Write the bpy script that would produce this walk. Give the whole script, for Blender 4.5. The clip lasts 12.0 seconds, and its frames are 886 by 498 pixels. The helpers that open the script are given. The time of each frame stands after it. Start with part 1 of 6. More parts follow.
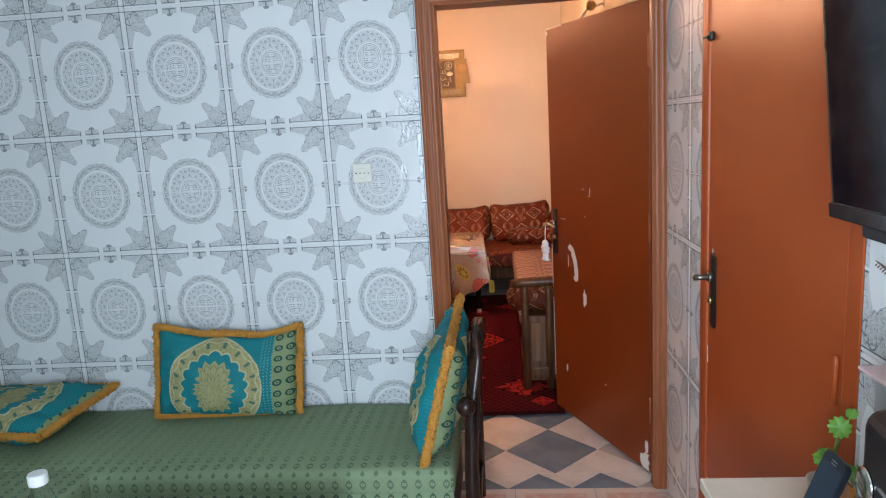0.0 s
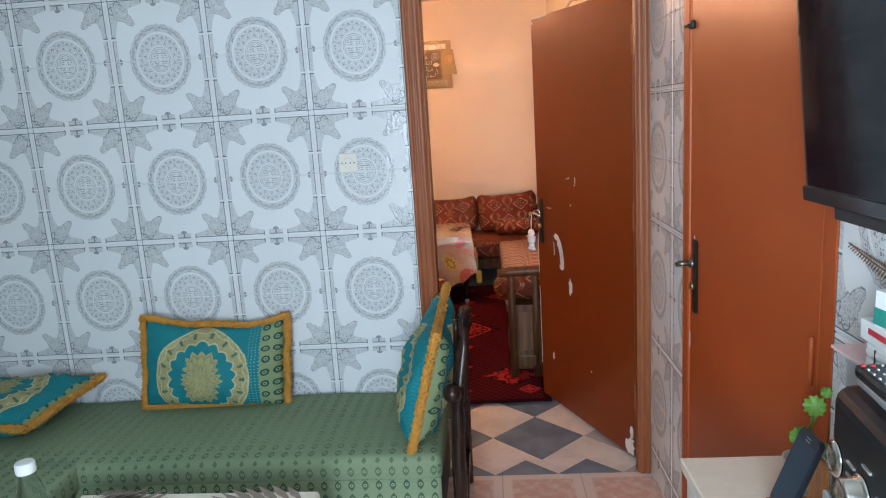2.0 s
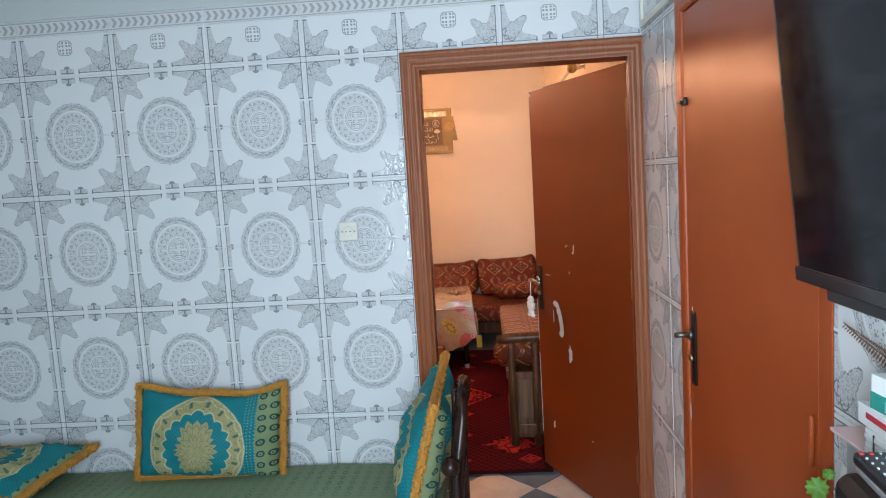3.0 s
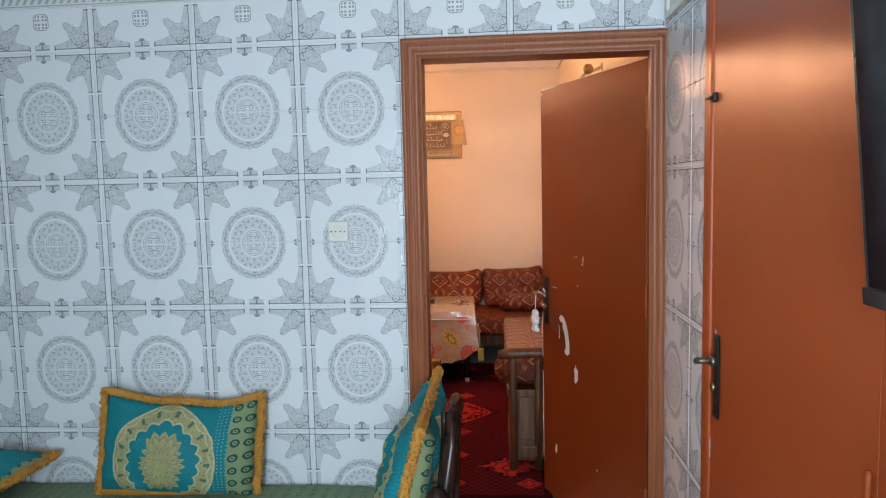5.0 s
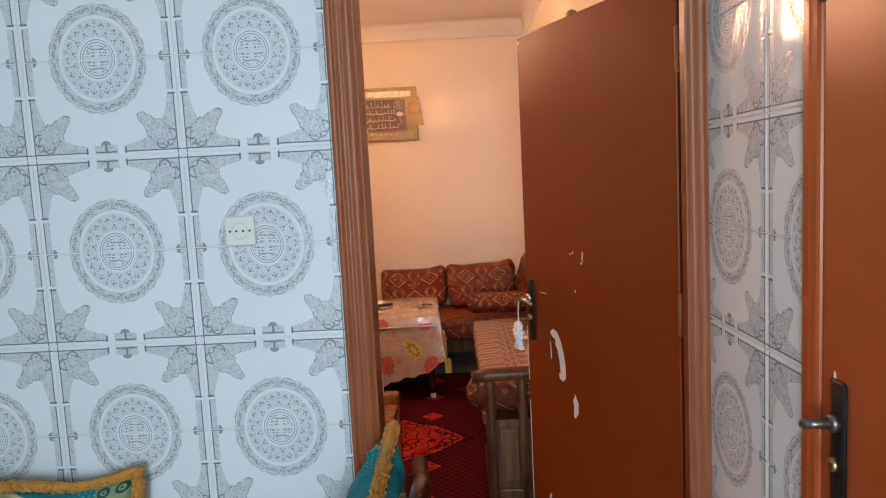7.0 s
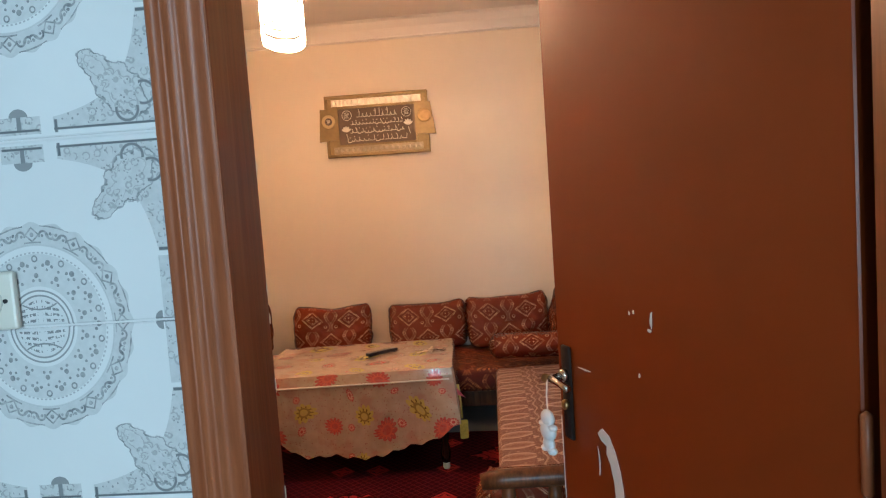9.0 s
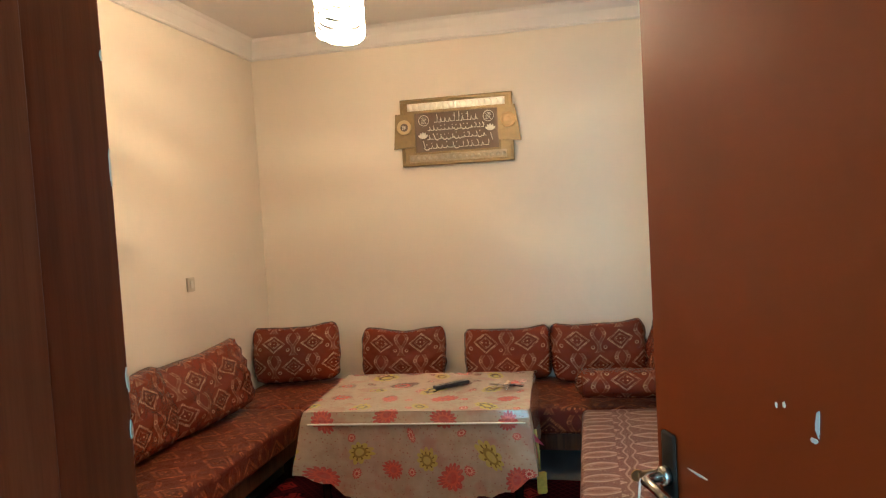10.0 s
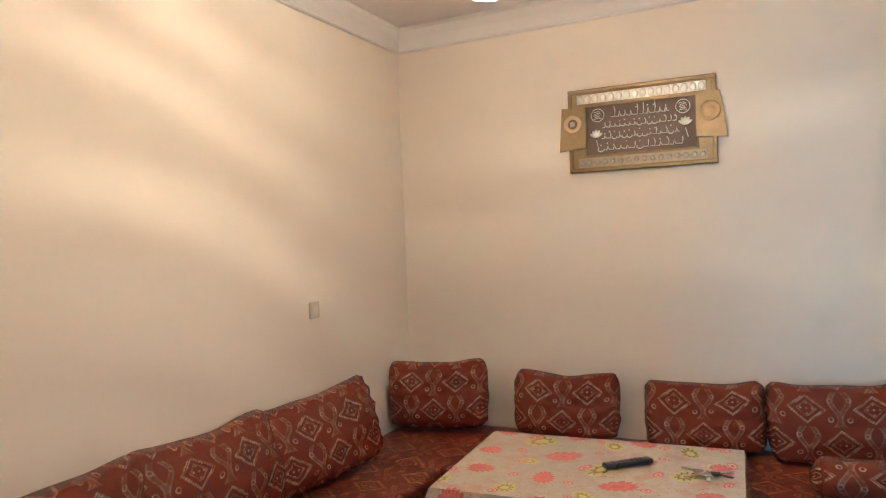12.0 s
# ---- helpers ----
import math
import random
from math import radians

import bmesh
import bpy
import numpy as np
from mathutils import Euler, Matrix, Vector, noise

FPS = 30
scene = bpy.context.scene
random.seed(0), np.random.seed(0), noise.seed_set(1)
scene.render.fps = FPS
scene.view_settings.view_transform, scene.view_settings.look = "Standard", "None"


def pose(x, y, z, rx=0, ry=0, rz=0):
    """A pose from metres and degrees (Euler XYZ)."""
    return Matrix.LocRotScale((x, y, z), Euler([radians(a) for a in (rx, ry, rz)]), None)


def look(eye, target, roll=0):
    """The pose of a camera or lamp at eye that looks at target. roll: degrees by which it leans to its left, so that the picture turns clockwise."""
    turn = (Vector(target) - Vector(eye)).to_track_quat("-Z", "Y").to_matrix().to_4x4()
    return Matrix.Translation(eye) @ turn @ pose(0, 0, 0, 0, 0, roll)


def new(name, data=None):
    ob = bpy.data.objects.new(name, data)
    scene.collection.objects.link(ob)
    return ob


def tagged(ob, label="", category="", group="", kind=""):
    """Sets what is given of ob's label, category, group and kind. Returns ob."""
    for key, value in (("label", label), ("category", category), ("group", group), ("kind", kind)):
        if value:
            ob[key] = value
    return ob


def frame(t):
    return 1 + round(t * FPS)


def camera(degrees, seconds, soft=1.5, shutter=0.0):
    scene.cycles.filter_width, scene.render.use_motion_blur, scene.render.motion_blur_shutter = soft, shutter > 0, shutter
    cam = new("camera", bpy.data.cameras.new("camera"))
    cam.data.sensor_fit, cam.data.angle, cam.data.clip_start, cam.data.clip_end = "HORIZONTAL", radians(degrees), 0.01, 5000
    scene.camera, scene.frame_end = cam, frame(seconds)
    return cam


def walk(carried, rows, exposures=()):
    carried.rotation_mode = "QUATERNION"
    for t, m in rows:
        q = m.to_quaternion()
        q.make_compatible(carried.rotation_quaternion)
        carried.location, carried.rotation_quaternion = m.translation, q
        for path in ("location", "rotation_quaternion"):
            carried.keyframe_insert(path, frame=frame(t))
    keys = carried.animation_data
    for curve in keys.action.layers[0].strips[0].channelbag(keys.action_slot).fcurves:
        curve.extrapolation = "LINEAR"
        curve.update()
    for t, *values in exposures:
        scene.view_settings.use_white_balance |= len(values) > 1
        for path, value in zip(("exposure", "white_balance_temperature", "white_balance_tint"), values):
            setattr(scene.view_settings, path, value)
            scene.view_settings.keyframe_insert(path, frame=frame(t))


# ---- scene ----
cam = camera(66.0, 12.0, soft=1.15)
PATH = [
    (0, (0.69, -2.786, 1.596), (0.52, -0.826, 1.239), -3.4),
    (0.5, (0.709, -2.772, 1.582), (0.544, -0.811, 1.226), -2.7),
    (1, (0.709, -2.765, 1.561), (0.556, -0.816, 1.138), -3.1),
    (1.5, (0.685, -2.797, 1.568), (0.548, -0.855, 1.107), -3.0),
    (2, (0.701, -2.804, 1.585), (0.563, -0.846, 1.204), -3.6),
    (2.5, (0.707, -2.81, 1.6), (0.574, -0.836, 1.313), -3.4),
    (3, (0.713, -2.809, 1.619), (0.58, -0.824, 1.412), -3.4),
    (3.2, (0.722, -2.79, 1.61), (0.576, -0.804, 1.432), -3.6),
    (4.8, (0.768, -2.632, 1.586), (0.545, -0.651, 1.421), -1.3),
    (5, (0.741, -2.569, 1.58), (0.582, -0.584, 1.4), -1.3),
    (5.5, (0.66, -2.382, 1.568), (0.621, -0.394, 1.35), -2.0),
    (6, (0.648, -2.205, 1.541), (0.638, -0.218, 1.311), -2.8),
    (6.5, (0.689, -1.996, 1.539), (0.667, -0.007, 1.327), -2.5),
    (6.7, (0.697, -1.914, 1.537), (0.663, 0.074, 1.324), -2.6),
    (8.3, (0.782, -1.221, 1.533), (0.694, 0.77, 1.365), -4.2),
    (8.5, (0.798, -1.143, 1.524), (0.698, 0.848, 1.364), -4.7),
    (9, (0.813, -0.873, 1.518), (0.669, 1.116, 1.368), -4.0),
    (9.5, (0.807, -0.623, 1.529), (0.647, 1.366, 1.399), -4.5),
    (10, (0.861, -0.375, 1.521), (0.443, 1.578, 1.423), -3.3),
    (10.5, (0.875, -0.106, 1.496), (0.281, 1.802, 1.426), -3.8),
    (11, (0.802, 0.062, 1.499), (0.14, 1.949, 1.458), -2.7),
    (11.5, (0.725, 0.27, 1.53), (-0.06, 2.109, 1.492), -3.0),
    (12, (0.672, 0.442, 1.54), (-0.212, 2.235, 1.506), -2.4),
]
EXPOSURES = [
    (0.0, 0.15, 6500, 17), (6.7, 0.02, 6500, 15), (8.5, -0.05, 6200, 10), (9.5, -0.07, 5100, -10), (10.0, 0.06, 4500, -21), (10.5, 0.07, 4050, -23), (11.2, 0.09, 3880, -25), (12.0, 0.08, 3960, -18),
]
walk(cam, [(t, look(eye, target, roll)) for t, eye, target, roll in PATH], EXPOSURES)

# ---- plan ----
Z0 = 1.632                       # a joint line of the wall tiles
XR, XL, YB, CEIL = 1.355, -1.95, -3.75, 2.86    # tiled room
BX0, BX1, BY0, BY1 = -1.45, 1.36, 0.13, 4.21   # salon
BCEIL = 2.85

# ---- light ----
world = bpy.data.worlds.new("world")
scene.world = world
world.use_nodes = True
wn = world.node_tree
sky = wn.nodes.new("ShaderNodeTexSky")
sky.sky_type, sky.sun_disc = "NISHITA", False
sky.sun_elevation, sky.sun_rotation = radians(38), radians(200)
wn.nodes["Background"].inputs["Strength"].default_value = 0.1
wn.links.new(sky.outputs[0], wn.nodes["Background"].inputs[0])

sun = new("sun", bpy.data.lights.new("sun", "SUN"))
sun.data.energy, sun.data.angle, sun.data.color = 2.0, radians(0.5), (1, 0.95, 0.88)
sun.matrix_world = look((0, 0, 10), (2.0, 5.9, 10 - 4.9))


def window_light(name, w, h, watts, m, color):
    ob = new(name, bpy.data.lights.new(name, "AREA"))
    ob.data.shape, ob.data.size, ob.data.size_y = "RECTANGLE", w, h
    ob.data.energy, ob.data.color = watts, color
    ob.matrix_world = m


# skylight through the window behind the walk's start, and through the salon's side window
window_light("window_daylight", 0.95, 1.3, 104, look((0.50, YB + 0.03, 1.4), (3.2, 0, 1.1)), (0.66, 0.86, 1.0))
window_light("salon_daylight", 1.1, 0.7, 3.2, look((BX1 + 0.06, 2.19, 1.58), (0.2, 4.0, 0.8)), (0.72, 0.86, 1.0))

LAMP_GLOW = 92.0
bulb = new("bulb_light", bpy.data.lights.new("bulb_light", "POINT"))
bulb.data.energy, bulb.data.color, bulb.data.shadow_soft_size = 34, (1.0, 0.53, 0.29), 0.0055
bulb.location = (-0.095, 2.33, 2.45)


# ---- materials ----
class Net:
    """Short ways to write a material's nodes."""

    def __init__(self, name, rough=0.5, metal=0.0, spec=0.5):
        self.mat = bpy.data.materials.new(name)
        self.mat.use_nodes = True
        self.t = self.mat.node_tree
        self.b = self.t.nodes["Principled BSDF"]
        self.b.inputs["Roughness"].default_value = rough
        self.b.inputs["Metallic"].default_value = metal
        self.b.inputs["Specular IOR Level"].default_value = spec

    def put(self, socket, v):
        if isinstance(v, bpy.types.NodeSocket):
            self.t.links.new(v, socket)
        else:
            socket.default_value = v

    def m(self, op, a, b=None, c=None, clamp=False):
        n = self.t.nodes.new("ShaderNodeMath")
        n.operation, n.use_clamp = op, clamp
        for i, v in enumerate((a, b, c)):
            if v is not None:
                self.put(n.inputs[i], v)
        return n.outputs[0]

    def add(self, a, b): return self.m("ADD", a, b)
    def sub(self, a, b): return self.m("SUBTRACT", a, b)
    def mul(self, a, b): return self.m("MULTIPLY", a, b)
    def lt(self, a, b): return self.m("LESS_THAN", a, b)
    def gt(self, a, b): return self.m("GREATER_THAN", a, b)
    def ab(self, a): return self.m("ABSOLUTE", a)
    def mx(self, *v):
        r = v[0]
        for w in v[1:]:
            r = self.m("MAXIMUM", r, w)
        return r

    def all(self, *v):
        r = v[0]
        for w in v[1:]:
            r = self.m("MULTIPLY", r, w)
        return r

    def band(self, x, lo, hi): return self.mul(self.gt(x, lo), self.lt(x, hi))
    def soft(self, x, lo, hi):
        n = self.t.nodes.new("ShaderNodeMapRange")
        n.interpolation_type = "SMOOTHSTEP"
        self.put(n.inputs[0], x)
        n.inputs[1].default_value, n.inputs[2].default_value = lo, hi
        return n.outputs[0]

    def near(self, x, at, w): return self.soft(self.ab(self.sub(x, at)), w, w * 0.4)
    def hyp(self, a, b): return self.m("SQRT", self.add(self.mul(a, a), self.mul(b, b)))
    def cell(self, x, size): return self.mul(self.sub(self.m("FRACT", self.m("DIVIDE", x, size)), 0.5), size)

    def uv(self):
        n = self.t.nodes.new("ShaderNodeUVMap")
        s = self.t.nodes.new("ShaderNodeSeparateXYZ")
        self.t.links.new(n.outputs[0], s.inputs[0])
        return n.outputs[0], s.outputs[0], s.outputs[1]

    def obj(self):
        return self.t.nodes.new("ShaderNodeTexCoord").outputs["Object"]

    def rand(self):
        return self.t.nodes.new("ShaderNodeObjectInfo").outputs["Random"]

    def scale(self, v, s):
        n = self.t.nodes.new("ShaderNodeVectorMath")
        n.operation = "MULTIPLY"
        self.put(n.inputs[0], v)
        n.inputs[1].default_value = s
        return n.outputs[0]

    def noise(self, v, scale, detail=4.0, rough=0.55, out=0):
        n = self.t.nodes.new("ShaderNodeTexNoise")
        self.put(n.inputs["Vector"], v)
        n.inputs["Scale"].default_value, n.inputs["Detail"].default_value, n.inputs["Roughness"].default_value = scale, detail, rough
        return n.outputs[out]

    def voro(self, v, scale, feature="F1", out="Distance", rand=1.0):
        n = self.t.nodes.new("ShaderNodeTexVoronoi")
        n.feature = feature
        self.put(n.inputs["Vector"], v)
        n.inputs["Scale"].default_value, n.inputs["Randomness"].default_value = scale, rand
        return n.outputs[out]

    def mix(self, f, a, b):
        n = self.t.nodes.new("ShaderNodeMix")
        n.data_type = "RGBA"
        self.put(n.inputs[0], f)
        for k, v in ((6, a), (7, b)):
            self.put(n.inputs[k], v if isinstance(v, bpy.types.NodeSocket) else (*v, 1))
        return n.outputs[2]

    def color(self, v):
        self.put(self.b.inputs["Base Color"], v if isinstance(v, bpy.types.NodeSocket) else (*v, 1))
        return self

    def rough(self, v):
        self.put(self.b.inputs["Roughness"], v)
        return self

    def bump(self, h, strength=0.3, dist=0.004):
        n = self.t.nodes.new("ShaderNodeBump")
        n.inputs["Strength"].default_value, n.inputs["Distance"].default_value = strength, dist
        self.put(n.inputs["Height"], h)
        self.t.links.new(n.outputs[0], self.b.inputs["Normal"])
        return self


def plain(name, col, rough=0.5, metal=0.0, var=0.15, scale=9.0, bump=0.0, bscale=120.0, spec=0.5):
    n = Net(name, rough, metal, spec)
    o = n.obj()
    f = n.mix(n.noise(o, scale), tuple(c * (1 - var) for c in col), tuple(min(1, c * (1 + var)) for c in col))
    n.color(n.mix(n.mul(n.noise(o, scale * 9), 0.35), f, tuple(c * (1 - var) for c in col)))
    n.rough(n.m("MULTIPLY_ADD", n.noise(o, scale * 2.5), 0.2, max(0.0, rough - 0.1)))
    if bump:
        n.bump(n.noise(o, bscale), bump, 0.003)
    return n.mat


def tile_material(name, small):
    """Glazed wall tile: one medallion to two tiles, grey scrollwork in the corners."""
    n = Net(name, 0.13)
    vec, u, v = n.uv()
    a, b = n.ab(u), n.ab(v)
    ca, cb = n.sub(0.2, a), n.sub(0.25, b)
    curl = n.noise(vec, 95.0, 2.0)
    scroll = n.voro(vec, 75.0)
    fine = n.voro(vec, 150.0)
    # corner spandrels, hyperbola-shaped, and the leaf that points at the middle
    span = n.all(n.lt(n.mul(ca, cb), 0.0042), n.lt(ca, 0.152), n.lt(cb, 0.158), n.gt(ca, 0.0118), n.gt(cb, 0.0118))
    d, e = n.mul(n.add(ca, cb), 0.7071), n.mul(n.ab(n.sub(ca, cb)), 0.7071)
    def oval(at, ld, le): return n.hyp(n.m("DIVIDE", n.sub(d, at), ld), n.m("DIVIDE", e, le))
    wob = n.add(n.mul(n.sub(curl, 0.5), 0.55), n.mul(n.m("COSINE", n.mul(n.m("ARCTAN2", e, n.sub(d, 0.092)), 7.0)), 0.09))
    o1, o2 = n.add(oval(0.082, 0.044, 0.027), wob), n.add(oval(0.126, 0.030, 0.014), wob)
    inside = n.m("MINIMUM", o1, o2)
    leaf = n.lt(inside, 1.0)
    leafline = n.mul(n.mx(n.near(inside, 1.0, 0.07), n.mul(n.near(inside, 0.62, 0.05), 0.5)), n.m("MULTIPLY_ADD", curl, 1.3, 0.0))
    # little curls: broken rings round scattered points
    curls = n.all(n.near(scroll, 0.36, 0.10), n.gt(n.noise(vec, 140.0, 1.0), 0.47))
    dabs = n.all(n.lt(fine, 0.22), n.gt(n.noise(vec, 60.0, 1.0), 0.5))
    # strips half-way along the sides, small anchors
    strip = n.all(n.band(ca, 0.0118, 0.028), n.lt(b, 0.086))
    top = n.all(n.band(cb, 0.007, 0.03), n.lt(a, 0.03))
    anchor = n.mx(n.all(n.lt(a, 0.003), n.band(cb, 0.012, 0.034)), n.all(n.lt(n.hyp(a, n.mul(n.sub(cb, 0.030), 1.2)), 0.013), n.gt(cb, 0.030)),
                  n.all(n.lt(b, 0.003), n.band(ca, 0.010, 0.034)), n.all(n.lt(n.hyp(b, n.mul(n.sub(ca, 0.030), 1.2)), 0.013), n.gt(ca, 0.030)))
    anchor = n.mul(anchor, 0.8)
    frame_line = n.mx(n.all(n.near(ca, 0.0118, 0.0022), n.lt(cb, 0.158)), n.all(n.near(cb, 0.0118, 0.0022), n.lt(ca, 0.152)),
                      n.all(n.near(cb, 0.0118, 0.0022), n.lt(a, 0.028)), n.all(n.near(ca, 0.0118, 0.0022), n.lt(b, 0.084)),
                      n.all(n.near(cb, 0.155, 0.003), n.band(ca, 0.007, 0.026)), n.all(n.near(ca, 0.149, 0.003), n.band(cb, 0.007, 0.024)))
    hook = n.mul(0.85, n.mx(n.mul(n.near(n.hyp(n.sub(ca, 0.050), n.sub(cb, 0.030)), 0.0145, 0.0026), n.lt(cb, 0.034)), n.mul(n.near(n.hyp(n.sub(ca, 0.026), n.sub(cb, 0.050)), 0.0145, 0.0026), n.lt(ca, 0.032))))
    grey = n.mx(span, leaf, strip, top)
    dark = n.mx(frame_line, leafline, anchor, hook)
    if small:
        r = n.hyp(u, n.add(v, 0.135))
        w = n.add(v, 0.135)
        pane = n.m("MAXIMUM", n.m("MAXIMUM", a, n.ab(w)), n.mul(r, 0.86))
        bars = n.mx(n.lt(n.ab(n.cell(n.add(a, 0.004), 0.0125)), 0.0022), n.lt(n.ab(n.cell(n.add(n.ab(w), 0.004), 0.0125)), 0.0022))
        dark = n.mx(dark, n.all(n.lt(pane, 0.026), n.gt(a, 0.0035), n.gt(n.ab(w), 0.0035), n.sub(1.0, bars), 0.75), n.mul(n.near(pane, 0.0295, 0.002), 0.8))
    else:
        r = n.hyp(u, n.mul(v, 0.91))
        ang = n.m("ARCTAN2", n.mul(v, 0.91), u)
        def fold(count, turn=0.0): return n.m("PINGPONG", n.add(ang, 6.2832 + turn), 3.14159 / count)     # 0 on a spoke of count spokes
        def ring(q, p, at_q, at_p, rad, w): return n.near(n.hyp(n.sub(q, at_q), n.sub(p, at_p)), rad, w)
        def dot(q, p, at_q, at_p, rad): return n.lt(n.hyp(n.sub(q, at_q), n.sub(p, at_p)), rad)
        q = n.mul(fold(12), r)          # scrolls of the outer wreath, twelve crowns
        edge = n.m("MULTIPLY_ADD", n.m("COSINE", n.mul(ang, 24.0)), 0.0022, 0.127)
        outer = n.mul(n.gt(r, 0.101), n.lt(r, edge))
        leaflets = n.near(n.add(n.ab(n.sub(r, 0.1135)), n.mul(q, 0.9)), 0.0085, 0.0019)
        wreath = n.mx(leaflets, dot(q, r, 0.0, 0.1135, 0.0028), n.mul(ring(q, r, 0.0165, 0.1120, 0.0062, 0.0019), n.gt(r, 0.1105)), n.mul(ring(q, r, 0.0255, 0.1155, 0.0055, 0.0019), n.lt(r, 0.1170)),
                      dot(q, r, 0.0145, 0.1125, 0.0019), dot(q, r, 0.0265, 0.1160, 0.0021), n.mul(n.near(r, 0.1245, 0.0014), n.gt(q, 0.012)), n.mul(n.near(r, 0.1040, 0.0014), n.lt(q, 0.012)))
        wreath = n.mul(wreath, n.m("MULTIPLY_ADD", n.noise(vec, 90.0, 3.0), 2.4, -0.45))
        inner = n.band(r, 0.050, 0.090)
        q2, q3 = n.mul(fold(14), r), n.mul(fold(14, 3.14159 / 14), r)
        dabs2 = n.mx(dot(q2, r, 0.0, 0.080, 0.0036), dot(q2, r, 0.0062, 0.0765, 0.0022), dot(q2, r, 0.0, 0.0715, 0.0017), dot(q3, r, 0.0, 0.0635, 0.0032), dot(q3, r, 0.0045, 0.0575, 0.0020),
                     ring(q3, r, 0.0, 0.084, 0.0034, 0.0014), dot(q3, r, 0.0, 0.073, 0.0018))
        core = n.lt(r, 0.037)
        cu = n.cell(n.add(u, 0.0055), 0.011)
        hatch = n.all(core, n.gt(a, 0.003), n.gt(b, 0.003), n.lt(r, 0.033), n.gt(n.m("COSINE", n.mul(n.add(b, n.mul(n.mul(a, b), 9.0)), 700.0)), 0.05), n.lt(n.ab(cu), 0.0044), n.gt(n.noise(vec, 190.0, 2.0), 0.46))
        arcs = n.all(core, n.near(n.sub(b, n.mul(n.mul(a, a), 12.0)), 0.0235, 0.0016))
        grey = n.mx(grey, n.mul(outer, 0.9), n.mul(inner, 0.75), n.mul(core, 0.35))
        dark = n.mx(dark, n.all(n.m("MAXIMUM", wreath, 0.0), outer, 0.8), n.all(inner, dabs2, n.m("MULTIPLY_ADD", n.noise(vec, 140.0, 2.0), 0.8, 0.3)), n.mul(n.near(r, 0.0445, 0.0016), 0.75), n.mul(n.near(r, 0.0385, 0.0016), 0.75),
                    n.all(n.near(r, 0.0915, 0.0014), n.gt(n.m("COSINE", n.mul(ang, 96.0)), 0.0), 0.5), n.mul(hatch, 0.85), n.mul(arcs, 0.8), n.mul(n.near(r, 0.1005, 0.0012), 0.25))
    dark = n.mx(n.mul(dark, 0.9), n.all(n.mx(span, leaf, strip, top), n.mx(n.mul(curls, 0.5), n.mul(dabs, 0.8)), 0.7))
    white = n.mix(n.noise(n.obj(), 7.0), (0.72, 0.74, 0.75), (0.79, 0.80, 0.80))
    white = n.mix(n.mul(n.rand(), 0.3), white, (0.66, 0.68, 0.69))
    c = n.mix(n.mul(grey, n.m("MULTIPLY_ADD", curl, 0.5, 0.17)), white, (0.37, 0.39, 0.40))
    c = n.mix(dark, c, (0.11, 0.125, 0.14))
    n.color(c)
    n.rough(n.m("MULTIPLY_ADD", grey, 0.10, 0.10))
    n.bump(n.add(n.mul(n.noise(n.obj(), 6.0, 1.0), 1.2), n.add(n.mul(grey, n.m("MULTIPLY_ADD", scroll, 0.4, 0.35)), n.mul(dark, -0.35))), 0.5, 0.004)
    return n.mat


def border_material():
    n = Net("border_tile_glaze", 0.2)
    vec, u, v = n.uv()
    s = n.m("SINE", n.mul(n.add(u, n.mul(n.ab(v), 0.6)), 210.0))
    f = n.mul(n.soft(s, -0.1, 0.5), n.lt(n.ab(v), 0.018))
    f = n.mx(f, n.near(n.ab(v), 0.025, 0.003))
    n.color(n.mix(n.mul(f, 0.6), (0.66, 0.67, 0.67), (0.2, 0.22, 0.23)))
    n.bump(f, 0.3, 0.003)
    return n.mat


def paint_material(name, col, rough):
    """Brush-laid gloss paint over timber, a little dirty and uneven."""
    n = Net(name, rough, spec=0.28)
    o = n.obj()
    brush = n.noise(n.scale(o, (60, 60, 3)), 1.0, 3.0)
    blot = n.noise(o, 2.2, 2.0)
    c = n.mix(blot, tuple(x * 0.92 for x in col), tuple(x * 1.06 for x in col))
    n.color(n.mix(n.mul(brush, 0.06), c, tuple(x * 0.95 for x in col)))
    n.rough(n.m("MULTIPLY_ADD", n.noise(o, 4.0, 2.0), 0.12, rough - 0.05))
    n.bump(n.add(n.noise(o, 4.0, 1.0), n.mul(n.noise(o, 22.0, 3.0), 0.12)), 0.2, 0.006)
    return n.mat


def wood_material(name, light, dark, rough=0.35, along=(25, 25, 1.6)):
    n = Net(name, rough, spec=0.32)
    o = n.obj()
    g = n.noise(n.scale(o, along), 1.6, 6.0, 0.65)
    c = n.mix(n.soft(g, 0.3, 0.68), dark, light)
    n.color(n.mix(n.mul(n.soft(n.noise(o, 6.0), 0.5, 0.8), 0.5), c, dark))
    n.bump(g, 0.2, 0.002)
    return n.mat


def plaster_material(name, col, var=0.06):
    n = Net(name, 0.6, spec=0.3)
    o = n.obj()
    c = n.mix(n.noise(o, 1.3, 5.0), tuple(x * (1 - var) for x in col), col)
    c = n.mix(n.mul(n.soft(n.noise(o, 5.0, 6.0), 0.55, 0.8), 0.3), c, tuple(x * (1 - 2.2 * var) for x in col))
    n.color(c)
    n.bump(n.add(n.noise(o, 16.0, 5.0), n.mul(n.noise(o, 2.2, 3.0), 2.5)), 0.3, 0.006)
    return n.mat


